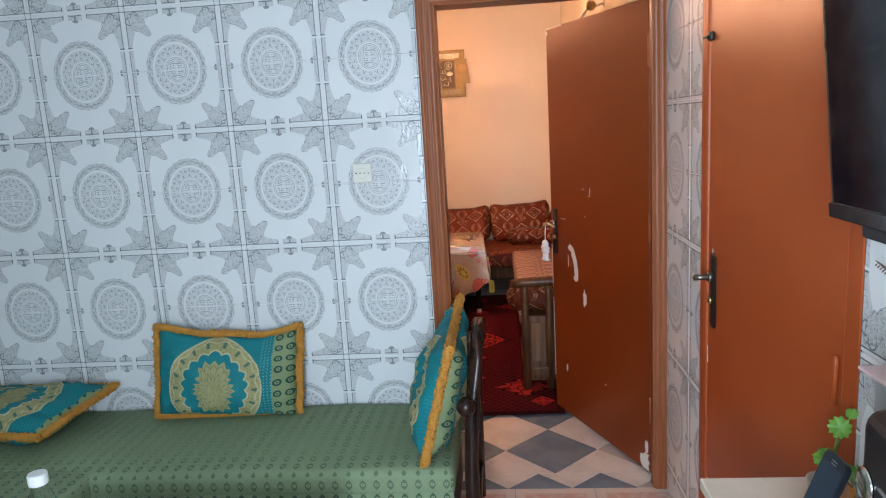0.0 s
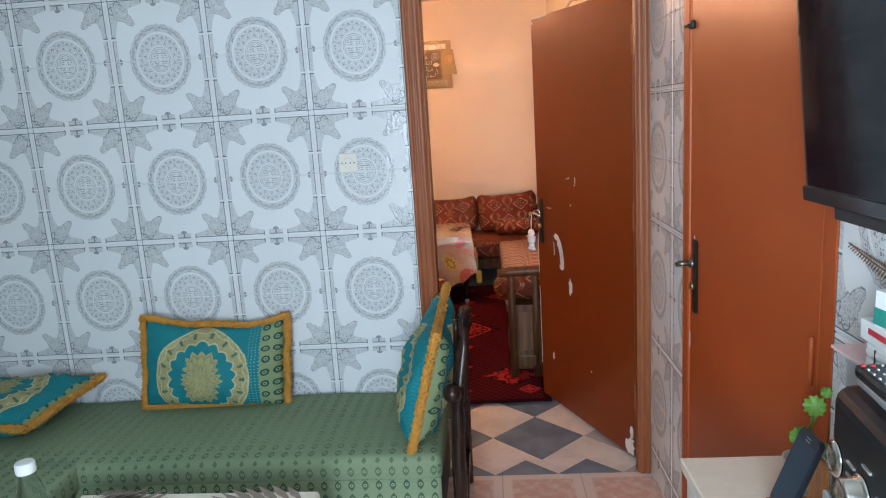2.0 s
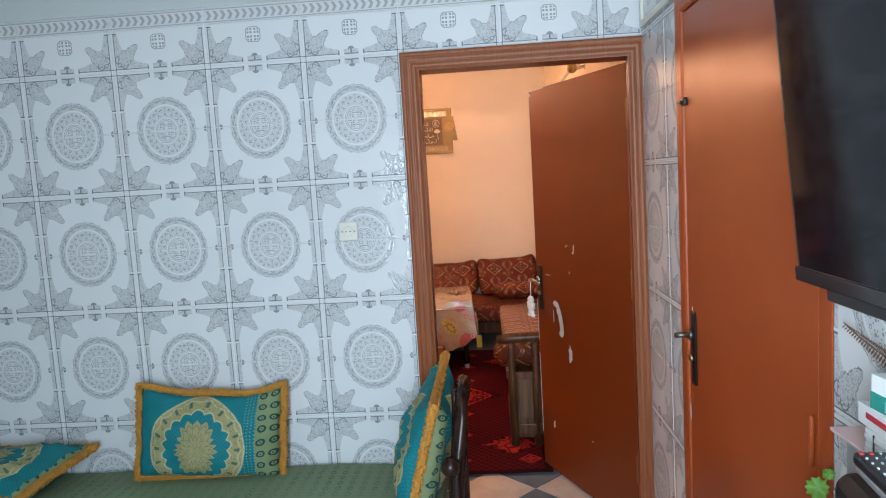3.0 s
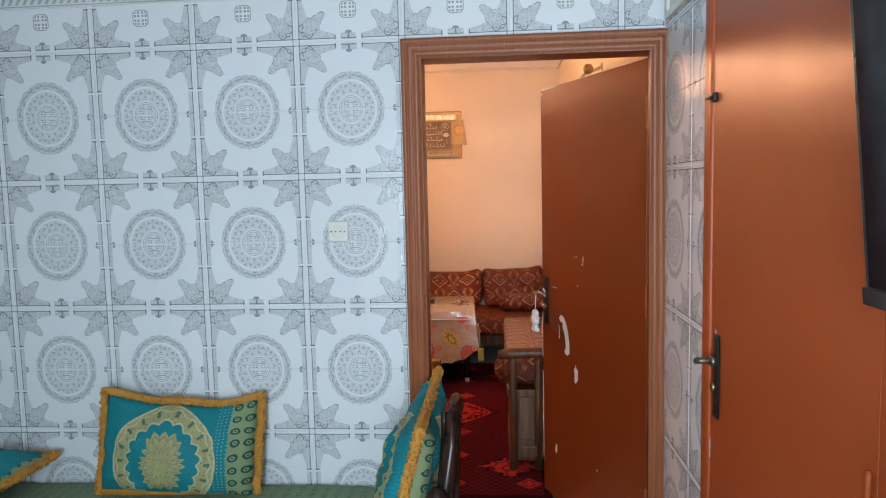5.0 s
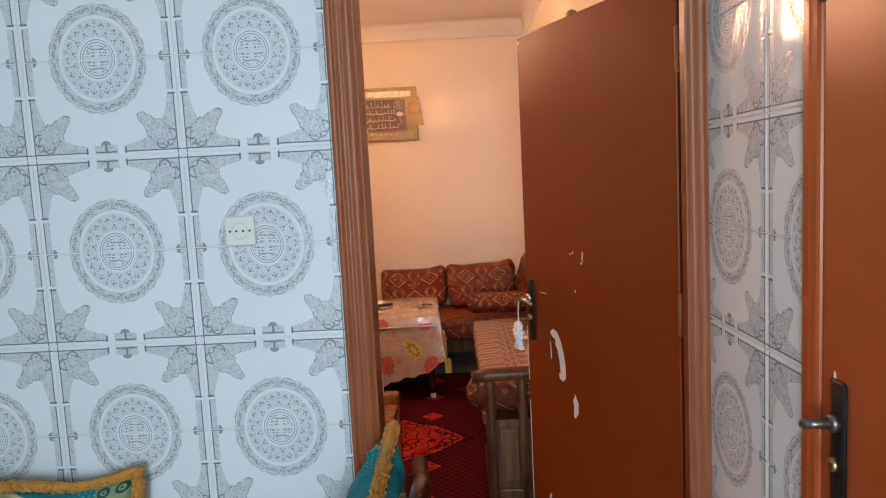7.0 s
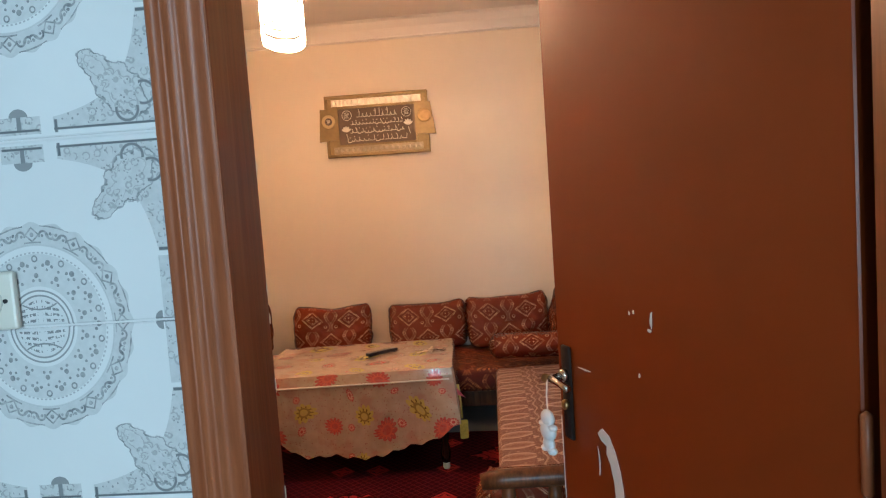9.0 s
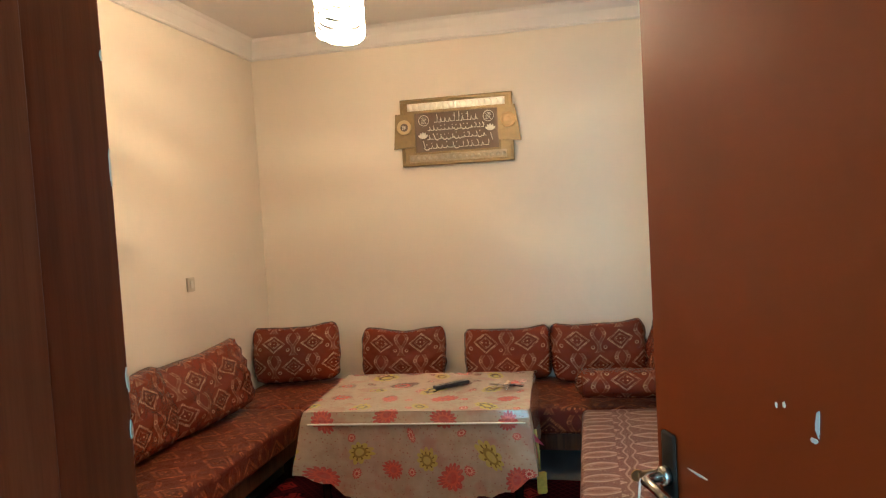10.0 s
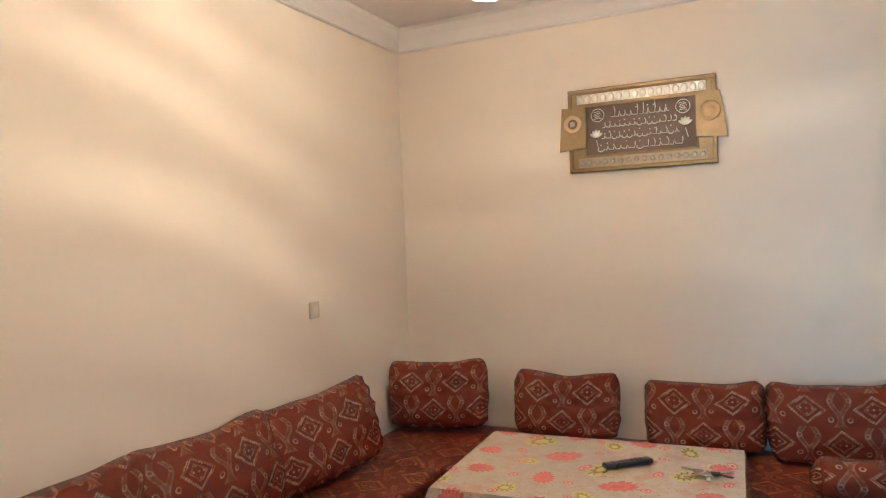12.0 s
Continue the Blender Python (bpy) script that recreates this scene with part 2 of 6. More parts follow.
def green_fabric(name, strong):
    """Woven seat cover: rows of small dark eyes on grey-green, worn where people sit."""
    n = Net(name, 0.75, spec=0.25)
    vec, u, v = n.uv()
    cu, cv = n.cell(u, 0.049), n.cell(v, 0.050)
    d = n.hyp(n.mul(cu, 0.88), cv)
    point = n.add(n.mul(n.ab(cu), 0.42), n.mul(n.hyp(cu, cv), 0.60))
    ring = n.mx(n.all(n.gt(d, 0.0062), n.lt(point, 0.0118)), n.lt(d, 0.0030))
    pale = n.mx(n.band(d, 0.0030, 0.0062), n.mul(n.lt(n.hyp(n.sub(n.ab(cu), 0.0245), cv), 0.0026), 0.8), n.mul(n.near(n.ab(n.sub(n.ab(cu), 0.0245)), n.ab(cv), 0.0016), n.mul(n.lt(n.ab(cv), 0.008), 0.4)))
    weave = n.noise(n.scale(vec, (900, 900, 1)), 1.0, 1.0)
    faded = n.mx(n.soft(n.noise(vec, 2.4, 4.0), 0.42, 0.70), n.gt(v, 0.0), n.soft(v, -0.44, -0.58))     # the front stays fresher than the sat-on middle
    c = n.mix(weave, (0.155, 0.225, 0.125), (0.29, 0.37, 0.23))
    c = n.mix(n.mul(pale, 0.45 * strong), c, (0.46, 0.48, 0.30))
    c = n.mix(n.mul(ring, n.m("MULTIPLY_ADD", faded, 0.62 * strong, 0.24 * strong)), c, (0.010, 0.075, 0.040))
    n.color(n.mix(n.mul(n.noise(vec, 7.0), 0.3), c, (0.17, 0.20, 0.11)))
    n.bump(n.add(weave, n.mul(n.noise(vec, 12.0, 3.0), 2.6)), 0.4, 0.004)
    return n.mat


def teal_fabric():
    """Cushion cover: beige medallion and wreath on teal, a green patterned band at one end."""
    n = Net("teal_brocade", 0.65, spec=0.3)
    vec, u, v = n.uv()
    uu, vv = n.add(u, 0.030), n.add(v, 0.048)
    ang = n.m("ARCTAN2", vv, uu)
    up = n.m("MAXIMUM", n.m("SINE", ang), 0.0)
    r = n.mul(n.hyp(uu, n.mul(vv, 0.88)), n.sub(1.0, n.mul(n.m("POWER", up, 14.0), 0.09)))      # drawn out to a point at the top
    tooth = n.m("PINGPONG", n.add(ang, 6.2832), 0.16)
    leaf_r = n.add(n.m("MULTIPLY_ADD", n.m("POWER", n.ab(n.m("SINE", ang)), 3.0), 0.024, 0.056), n.add(n.mul(n.ab(n.m("COSINE", n.mul(ang, 3.0))), 0.016), n.mul(tooth, 0.13)))
    leaf = n.lt(r, leaf_r)
    scallop = n.ab(n.m("SINE", n.mul(ang, 9.0)))
    ring_in = n.add(0.128, n.mul(scallop, 0.016))
    ring = n.mul(n.gt(r, ring_in), n.lt(r, 0.196))
    eye = n.all(n.band(r, 0.155, 0.178), n.lt(scallop, 0.30))
    line = n.mx(n.near(r, 0.194, 0.005), n.near(n.sub(r, ring_in), 0.0, 0.005), n.mul(n.near(n.add(r, n.mul(scallop, 0.012)), 0.186, 0.004), 0.8))
    dot = n.all(n.lt(n.hyp(n.cell(u, 0.014), n.cell(v, 0.014)), 0.0026), n.band(u, 0.150, 0.205))
    band = n.mx(n.gt(u, 0.205), n.lt(u, -0.290))
    cu, cv = n.cell(n.sub(u, 0.205), 0.046), n.cell(v, 0.050)
    dd = n.hyp(n.mul(cu, 0.85), cv)
    motif = n.mx(n.band(dd, 0.0075, 0.0145), n.lt(dd, 0.0032))
    weave = n.noise(n.scale(vec, (700, 700, 1)), 1.0, 1.0)
    lattice = n.mx(n.near(n.cell(n.add(u, v), 0.016), 0.0, 0.0035), n.near(n.cell(n.sub(u, v), 0.016), 0.0, 0.0035))
    teal = n.mix(weave, (0.0, 0.15, 0.175), (0.004, 0.27, 0.29))
    teal = n.mix(n.mul(lattice, 0.28), teal, (0.0, 0.06, 0.08))
    beige = n.mix(n.noise(vec, 60.0), (0.27, 0.25, 0.10), (0.42, 0.38, 0.19))
    c = n.mix(n.mul(dot, 0.8), teal, (0.20, 0.42, 0.38))
    c = n.mix(n.mx(leaf, ring), c, beige)
    c = n.mix(n.mul(line, 0.8), c, (0.55, 0.50, 0.30))
    c = n.mix(n.mx(n.mul(eye, 0.85), n.all(ring, n.lt(n.voro(vec, 85.0), 0.25), 0.6)), c, (0.03, 0.11, 0.09))
    vein = n.mul(leaf, n.mx(n.near(n.m("FRACT", n.mul(n.sub(r, leaf_r), 30.0)), 0.5, 0.12), n.mul(n.near(tooth, 0.0, 0.02), n.gt(r, 0.03))))
    c = n.mix(n.mul(vein, 0.6), c, (0.08, 0.14, 0.08))
    green = n.mix(weave, (0.16, 0.22, 0.10), (0.28, 0.34, 0.18))
    green = n.mix(motif, green, (0.012, 0.075, 0.06))
    n.color(n.mix(band, c, green))
    n.bump(n.add(weave, n.mul(n.noise(vec, 11.0), 2.5)), 0.4, 0.003)
    return n.mat


def red_fabric(name, ground, ground2, line, size, stretch=1.0, sheen=0.0, rough=0.6, bold=1.0):
    """Sofa damask: large stepped diamonds joined by double wavy bands."""
    n = Net(name, rough, spec=0.36)
    vec, u, v = n.uv()
    warp = n.noise(vec, 40.0, 2.0)
    v = n.mul(v, stretch)
    row = n.m("FLOOR", n.m("DIVIDE", v, size * 0.62))
    cu = n.cell(n.add(u, n.mul(n.m("MODULO", row, 2.0), size * 0.5)), size)
    cv = n.cell(v, size * 0.62)
    d = n.add(n.add(n.mul(n.ab(cu), 1.0), n.mul(n.ab(cv), 1.15)), n.mul(n.sub(warp, 0.5), 0.02))
    outline = n.mul(n.near(d, size * 0.27, size * 0.035 * bold), n.gt(n.m("SINE", n.mul(n.sub(u, v), 900.0 * 0.12 / size)), -0.75))
    inner = n.mul(n.near(d, size * 0.15, size * 0.02 * bold), 0.5)
    dots = n.all(n.lt(d, size * 0.13), n.lt(n.hyp(n.cell(u, size * 0.09), n.cell(v, size * 0.09)), size * 0.018))
    wav = n.sub(n.ab(cu), n.m("MULTIPLY_ADD", n.m("SINE", n.mul(v, 6.2832 / (size * 0.62))), size * 0.07, size * 0.40))
    bands = n.mx(n.mul(n.mx(n.near(wav, 0.0, size * 0.022), n.near(wav, size * 0.07, size * 0.016)), 0.5), n.mul(n.near(wav, size * 0.035, size * 0.05), 0.22))
    flower = n.near(n.hyp(n.sub(n.ab(cu), size * 0.36), n.sub(n.ab(cv), size * 0.16)), size * 0.035, size * 0.016)
    weave = n.noise(n.scale(vec, (800, 800, 1)), 1.0, 1.0)
    worn = n.m("MULTIPLY_ADD", n.soft(n.noise(vec, 26.0, 4.0), 0.32, 0.68), 0.75, 0.12)
    c = n.mix(n.noise(vec, 5.0, 4.0), ground, ground2)
    c = n.mix(n.mul(weave, 0.35), c, tuple(x * 0.6 for x in ground))
    c = n.mix(n.mul(n.mul(n.lt(d, size * 0.25), 0.5), 0.6), c, tuple(x * 0.55 for x in ground))
    n.color(n.mix(n.mul(n.mx(outline, inner, dots, bands, flower), worn), c, line))
    n.bump(n.add(n.mul(weave, 0.6), n.mul(n.noise(vec, 8.0, 4.0), 6.0)), 0.6, 0.006)
    n.b.inputs["Sheen Weight"].default_value = sheen
    return n.mat


def carpet_material():
    """Dark red pile: a lobed bright medallion in the middle, lattice ground and zigzag corner pieces."""
    n = Net("red_carpet_pile", 0.95, spec=0.1)
    vec, u, v = n.uv()
    cu, cv = n.ab(n.add(u, 0.01)), n.ab(n.sub(v, 2.07))
    lobes = n.add(n.mul(n.m("PINGPONG", n.add(cu, n.mul(cv, 0.7)), 0.055), 0.9), n.mul(n.m("PINGPONG", n.sub(cu, cv), 0.04), 0.7))
    d = n.add(n.add(n.mul(n.add(n.mul(cu, 0.68), n.mul(cv, 1.0)), 1.0), n.mul(n.hyp(n.mul(cu, 0.68), n.mul(cv, 1.2)), 1.0)), n.mul(lobes, 1.2))
    d = n.m("MULTIPLY_ADD", n.noise(vec, 30.0, 1.0), 0.02, d)
    field, core = n.lt(d, 1.05), n.lt(d, 0.42)
    kx, ky = n.sub(0.80, cu), n.sub(0.92, cv)
    e = n.add(n.add(n.mul(n.ab(kx), 0.8), n.ab(ky)), n.mul(n.m("PINGPONG", ky, 0.03), 1.2))
    corner = n.lt(e, 0.16)
    rim = n.mx(n.near(d, 1.05, 0.03), n.mul(n.near(d, 0.94, 0.02), 0.9), n.near(d, 0.44, 0.022), n.near(e, 0.16, 0.014))
    swirl = n.mx(n.near(n.voro(vec, 9.0, "F1", "Distance", 0.7), 0.42, 0.05), n.near(n.voro(vec, 9.0, "F1", "Distance", 0.7), 0.18, 0.04))
    stem = n.near(n.m("PINGPONG", n.add(n.add(cu, n.mul(cv, 0.5)), n.mul(n.m("SINE", n.mul(cv, 40.0)), 0.02)), 0.07), 0.035, 0.006)
    spots = n.lt(n.voro(vec, 24.0, "F1", "Distance", 0.3), 0.24)
    lattice = n.mx(n.near(n.cell(n.add(cu, cv), 0.05), 0.0, 0.006), n.near(n.cell(n.sub(cu, cv), 0.05), 0.0, 0.006))
    tx, ty = n.cell(n.add(cu, 0.10), 0.40), n.cell(n.add(cv, 0.19), 0.38)
    cross = n.mx(n.lt(n.add(n.mul(n.ab(tx), 0.35), n.ab(ty)), 0.022), n.lt(n.add(n.ab(tx), n.mul(n.ab(ty), 0.5)), 0.024), n.lt(n.ab(n.sub(n.add(n.ab(tx), n.ab(ty)), 0.06)), 0.010))
    dark = n.mix(n.noise(vec, 30.0), (0.060, 0.006, 0.012), (0.120, 0.010, 0.018))
    bright = n.mix(n.noise(vec, 12.0, 4.0), (0.50, 0.030, 0.034), (0.78, 0.075, 0.060))
    c = n.mix(n.mul(lattice, 0.55), dark, (0.30, 0.030, 0.035))
    c = n.mix(n.mx(cross, corner), c, bright)
    c = n.mix(field, c, bright)
    c = n.mix(n.mul(core, 0.6), c, (0.30, 0.015, 0.022))
    c = n.mix(n.mx(rim, n.all(n.mx(field, corner), n.mx(swirl, stem), 0.85), n.all(core, spots, 0.8)), c, (0.045, 0.006, 0.010))
    edge = n.mx(n.gt(n.ab(u), 0.96), n.lt(v, 0.79))
    n.color(n.mix(edge, c, (0.040, 0.006, 0.012)))
    pile = n.noise(vec, 420.0, 2.0)
    n.bump(n.add(pile, n.mul(n.noise(vec, 6.0), 2.0)), 0.7, 0.006)
    return n.mat


def lens_damask():
    """Pale worn seat cover: rows of long lens shapes in pale lines, a vine between the columns."""
    n = Net("pale_damask", 0.33, spec=0.4)
    vec, u, v = n.uv()
    cu = n.cell(n.add(u, 0.03), 0.255)
    cv = n.cell(n.add(v, n.mul(n.gt(cu, 0.075), 0.05)), 0.125)
    reach = n.sub(1.0, n.mul(n.mul(cu, cu), 118.0))
    lens = n.sub(n.ab(cv), n.mul(n.m("MAXIMUM", reach, 0.0), 0.034))
    rim = n.mul(n.near(lens, 0.0, 0.010), n.lt(n.ab(cu), 0.100))
    inner = n.mul(n.near(lens, -0.014, 0.004), n.lt(n.ab(cu), 0.07))
    vine = n.near(n.sub(n.ab(cu), n.m("MULTIPLY_ADD", n.m("SINE", n.mul(v, 50.3)), 0.008, 0.110)), 0.0, 0.006)
    bud = n.lt(n.voro(vec, 34.0, "F1", "Distance", 0.5), 0.2)
    weave = n.noise(n.scale(vec, (800, 800, 1)), 1.0, 1.0)
    worn = n.m("MULTIPLY_ADD", n.noise(vec, 18.0, 4.0), 0.8, 0.3)
    c = n.mix(n.noise(vec, 6.0, 4.0), (0.17, 0.070, 0.060), (0.30, 0.150, 0.120))
    c = n.mix(n.mul(n.lt(lens, -0.004), 0.45), c, (0.34, 0.16, 0.10))
    c = n.mix(n.mul(n.mx(rim, n.mul(inner, 0.6), n.mul(vine, 0.8), n.mul(bud, 0.45)), worn), c, (0.80, 0.68, 0.58))
    n.color(n.mix(n.mul(weave, 0.25), c, (0.11, 0.045, 0.04)))
    n.bump(n.add(n.mul(weave, 0.6), n.add(n.mul(rim, 1.2), n.mul(n.noise(vec, 8.0, 4.0), 5.0))), 0.6, 0.006)
    return n.mat


def oilcloth_material():
    """Beige vinyl tablecloth printed with red, pink and yellow daisies, under a clear gloss."""
    n = Net("flowered_oilcloth", 0.22)
    vec, u, v = n.uv()
    c = n.mix(n.noise(vec, 18.0, 5.0), (0.40, 0.30, 0.20), (0.60, 0.50, 0.37))
    blotch = n.soft(n.noise(vec, 7.0, 3.0), 0.52, 0.64)
    c = n.mix(n.mul(blotch, 0.4), c, (0.46, 0.19, 0.14))
    jx, jy = n.sub(n.noise(vec, 2.3, 1.0), 0.5), n.sub(n.noise(n.scale(vec, (1.0, 1.0, 1.0)), 3.1, 1.0), 0.5)
    u, v = n.add(u, n.mul(jx, 0.22)), n.add(v, n.mul(jy, 0.22))
    tiny = n.lt(n.voro(vec, 55.0), 0.2)
    c = n.mix(n.mul(tiny, 0.55), c, (0.33, 0.10, 0.07))
    for sx, sy, ox, oy, rad, pet, col, hub in (
            (0.30, 0.27, 0.00, 0.02, 0.058, 14, (0.52, 0.05, 0.05), (0.7, 0.16, 0.1)),
            (0.31, 0.30, 0.12, 0.15, 0.056, 10, (0.60, 0.52, 0.08), (0.20, 0.13, 0.03)),
            (0.27, 0.17, 0.17, 0.09, 0.024, 12, (0.55, 0.05, 0.05), (0.85, 0.62, 0.45))):
        cu, cv = n.cell(n.add(u, ox), sx), n.cell(n.add(v, oy), sy)
        r, an = n.hyp(cu, cv), n.m("ARCTAN2", cv, cu)
        lim = n.m("MULTIPLY_ADD", n.ab(n.m("SINE", n.mul(an, pet / 2))), rad * 0.28, rad * 0.72)
        c = n.mix(n.mul(n.lt(r, lim), n.m("MULTIPLY_ADD", n.noise(vec, 45.0, 3.0), 0.6, 0.48)), c, col)
        c = n.mix(n.mul(n.near(r, rad * 0.42, rad * 0.12), 0.7), c, hub)
        c = n.mix(n.all(n.lt(r, rad * 0.7), n.gt(r, rad * 0.5), n.lt(n.m("SINE", n.mul(an, float(pet))), -0.6)), c, hub)
    n.color(c)
    n.b.inputs["Coat Weight"].default_value = 0.9
    n.b.inputs["Coat Roughness"].default_value = 0.12
    n.bump(n.add(n.noise(vec, 9.0, 2.0), n.mul(n.noise(vec, 60.0), 0.2)), 0.35, 0.006)
    return n.mat


def floor_tile_material(name, rim, middle):
    """Small stoneware tile with a pale rim and a clouded middle."""
    n = Net(name, 0.28)
    vec, u, v = n.uv()
    m = n.soft(n.m("MAXIMUM", n.ab(u), n.ab(v)), 0.40, 0.36)
    cloud = n.noise(n.obj(), 22.0, 5.0)
    c = n.mix(n.mul(m, n.soft(cloud, 0.25, 0.6)), rim, middle)
    n.color(n.mix(n.mul(n.noise(n.obj(), 4.0, 6.0), 0.35), c, tuple(x * 0.7 for x in rim)))
    n.bump(cloud, 0.08, 0.002)
    return n.mat


def marble_material(name, a, b):
    n = Net(name, 0.25)
    o = n.obj()
    f = n.soft(n.noise(o, 5.0, 8.0, 0.65), 0.35, 0.7)
    n.color(n.mix(n.mul(n.noise(o, 40.0), 0.3), n.mix(f, a, b), tuple(x * 0.75 for x in a)))
    n.bump(n.noise(o, 30.0), 0.06, 0.002)
    return n.mat


def glow_material(name, col, strength):
    n = Net(name, 0.5)
    o = n.obj()
    n.color((0.85, 0.82, 0.75))
    n.b.inputs["Emission Color"].default_value = (*col, 1)
    n.b.inputs["Emission Strength"].default_value = strength
    return n.mat


def glass_material(name, rough=0.02, tint=(0.95, 0.97, 0.96), ior=1.45):
    n = Net(name, rough)
    n.b.inputs["Transmission Weight"].default_value = 1.0
    n.b.inputs["IOR"].default_value = ior
    n.color(tint)
    return n.mat


TILE = tile_material("wall_tile_glaze", False)
TILE_TOP = tile_material("wall_tile_glaze_top", True)
BORDER = border_material()
GROUT = plain("grout", (0.72, 0.73, 0.73), 0.8, var=0.08)
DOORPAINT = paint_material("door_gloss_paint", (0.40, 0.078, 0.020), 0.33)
# open leaf: the door paint with the walker's shadow put into its colour
LEAFPAINT = paint_material("shaded_door_gloss_paint", (0.203, 0.035, 0.006), 0.34)
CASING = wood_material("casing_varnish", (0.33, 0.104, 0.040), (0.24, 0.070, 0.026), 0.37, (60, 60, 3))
CREAM = plaster_material("salon_plaster", (0.82, 0.735, 0.59))
WHITE = plaster_material("ceiling_plaster", (0.80, 0.76, 0.70))
PALE = plaster_material("upper_wall_paint", (0.56, 0.60, 0.59))
GREEN = green_fabric("green_brocade", 1.0)
GREENWORN = green_fabric("worn_green_brocade", 0.74)
TEAL = teal_fabric()
FRINGE = plain("mustard_fringe", (0.52, 0.235, 0.035), 0.9, var=0.35, scale=60.0, bump=0.4, bscale=300.0)
RED = red_fabric("red_damask", (0.100, 0.0115, 0.004), (0.195, 0.032, 0.007), (0.47, 0.27, 0.145), 0.27, rough=0.27, bold=1.3)
REDSEAT = red_fabric("red_damask_seat", (0.085, 0.009, 0.005), (0.16, 0.022, 0.007), (0.60, 0.25, 0.09), 0.30, 1.0, rough=0.36, bold=1.7)
PALESEAT = lens_damask()
CARPET = carpet_material()
OILCLOTH = oilcloth_material()
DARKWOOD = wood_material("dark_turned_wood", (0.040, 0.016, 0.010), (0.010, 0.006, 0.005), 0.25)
SOFAWOOD = wood_material("carved_sofa_wood", (0.150, 0.062, 0.024), (0.055, 0.021, 0.010), 0.35)
LEGWOOD = wood_material("honey_wood", (0.42, 0.15, 0.035), (0.22, 0.065, 0.015), 0.25)
# red-brown varnish, taken darker than the casing to hold the reveal's shade
LINING = wood_material("shaded_lining_varnish", (0.27, 0.070, 0.022), (0.20, 0.050, 0.016), 0.38, (60, 60, 3))
BLACK = plain("black_plastic", (0.012, 0.013, 0.015), 0.3, var=0.2)
MATTBLACK = plain("matt_black", (0.02, 0.02, 0.022), 0.55)
SCREEN = plain("dark_screen_glass", (0.004, 0.005, 0.008), 0.1, var=0.1, spec=0.22)
CHROME = plain("worn_chrome", (0.62, 0.60, 0.56), 0.22, 1.0)
AGED = plain("tarnished_steel", (0.20, 0.17, 0.145), 0.32, 0.9, var=0.4, scale=60)
BRASS = plain("old_brass", (0.42, 0.30, 0.14), 0.35, 1.0)
IRON = plain("black_iron", (0.03, 0.027, 0.025), 0.4, 0.6)
IVORY = plain("ivory_plastic", (0.72, 0.70, 0.62), 0.35, var=0.05)
FLOORPINK = floor_tile_material("floor_tile_pink", (0.56, 0.50, 0.46), (0.45, 0.27, 0.22))
FLOORWHITE = marble_material("floor_tile_white", (0.62, 0.60, 0.56), (0.48, 0.46, 0.43))
FLOORBLUE = marble_material("floor_tile_blue", (0.105, 0.155, 0.205), (0.18, 0.23, 0.28))
CEMENT = plain("floor_grout", (0.34, 0.31, 0.29), 0.85)
BARE = plain("bare_undercoat", (0.70, 0.66, 0.60), 0.7, var=0.12, scale=40)
GLASS = glass_material("window_glass")
LAMPGLOW = glow_material("lit_lampshade", (1.0, 0.53, 0.29), LAMP_GLOW)
LEAFGREEN = plain("leaf_green", (0.13, 0.30, 0.035), 0.45, var=0.4, scale=60)
FERNRED = plain("dry_fern", (0.17, 0.085, 0.05), 0.7, var=0.3, scale=60)
CREAMTOP = marble_material("cream_laminate", (0.66, 0.60, 0.51), (0.58, 0.52, 0.43))
GOLD = plain("gilt_frame", (0.21, 0.145, 0.05), 0.4, 0.4, var=0.3, scale=40, bump=0.4)
SILVER = plain("silver_relief", (0.72, 0.69, 0.58), 0.35, 0.35, var=0.2, scale=50)
PLAQUE = plain("dark_plaque", (0.095, 0.060, 0.032), 0.6, var=0.3, scale=40)


# ---- mesh helpers ----
def mesh_of(name, bm, material, smooth=False):
    me = bpy.data.meshes.new(name)
    bm.normal_update()
    bm.to_mesh(me)
    bm.free()
    me.materials.append(material)
    if smooth:
        me.polygons.foreach_set("use_smooth", [True] * len(me.polygons))
    return me


def part(name, bm, material, parent, label="", smooth=False):
    """One mesh object under a thing or part."""
    ob = new(name, mesh_of(name, bm, material, smooth))
    ob.parent = parent
    return tagged(ob, label)


def thing(name, m, label, category, group="", kind=""):
    ob = new(name)
    ob.empty_display_size = 0.1
    ob.matrix_world = m
    return tagged(ob, label, category, group, kind)


def solid(name, bm, material, m, label, category="", group="", kind="", smooth=False):
    """A thing that is one mesh."""
    ob = new(name, mesh_of(name, bm, material, smooth))
    ob.matrix_world = m
    return tagged(ob, label, category, group, kind)


def box(bm, x0, x1, y0, y1, z0, z1, bevel=0.0, seg=2):
    made = bmesh.ops.create_cube(bm, size=1.0)["verts"]
    for v in made:
        v.co = ((x0 + x1) / 2 + v.co.x * (x1 - x0), (y0 + y1) / 2 + v.co.y * (y1 - y0), (z0 + z1) / 2 + v.co.z * (z1 - z0))
    if bevel:
        edges = list({e for v in made for e in v.link_edges})
        bmesh.ops.bevel(bm, geom=edges, offset=bevel, segments=seg, affect="EDGES", profile=0.5)
    return bm


def boxes(*specs, bevel=0.0):
    bm = bmesh.new()
    for s in specs:
        box(bm, *s, bevel=bevel)
    return bm


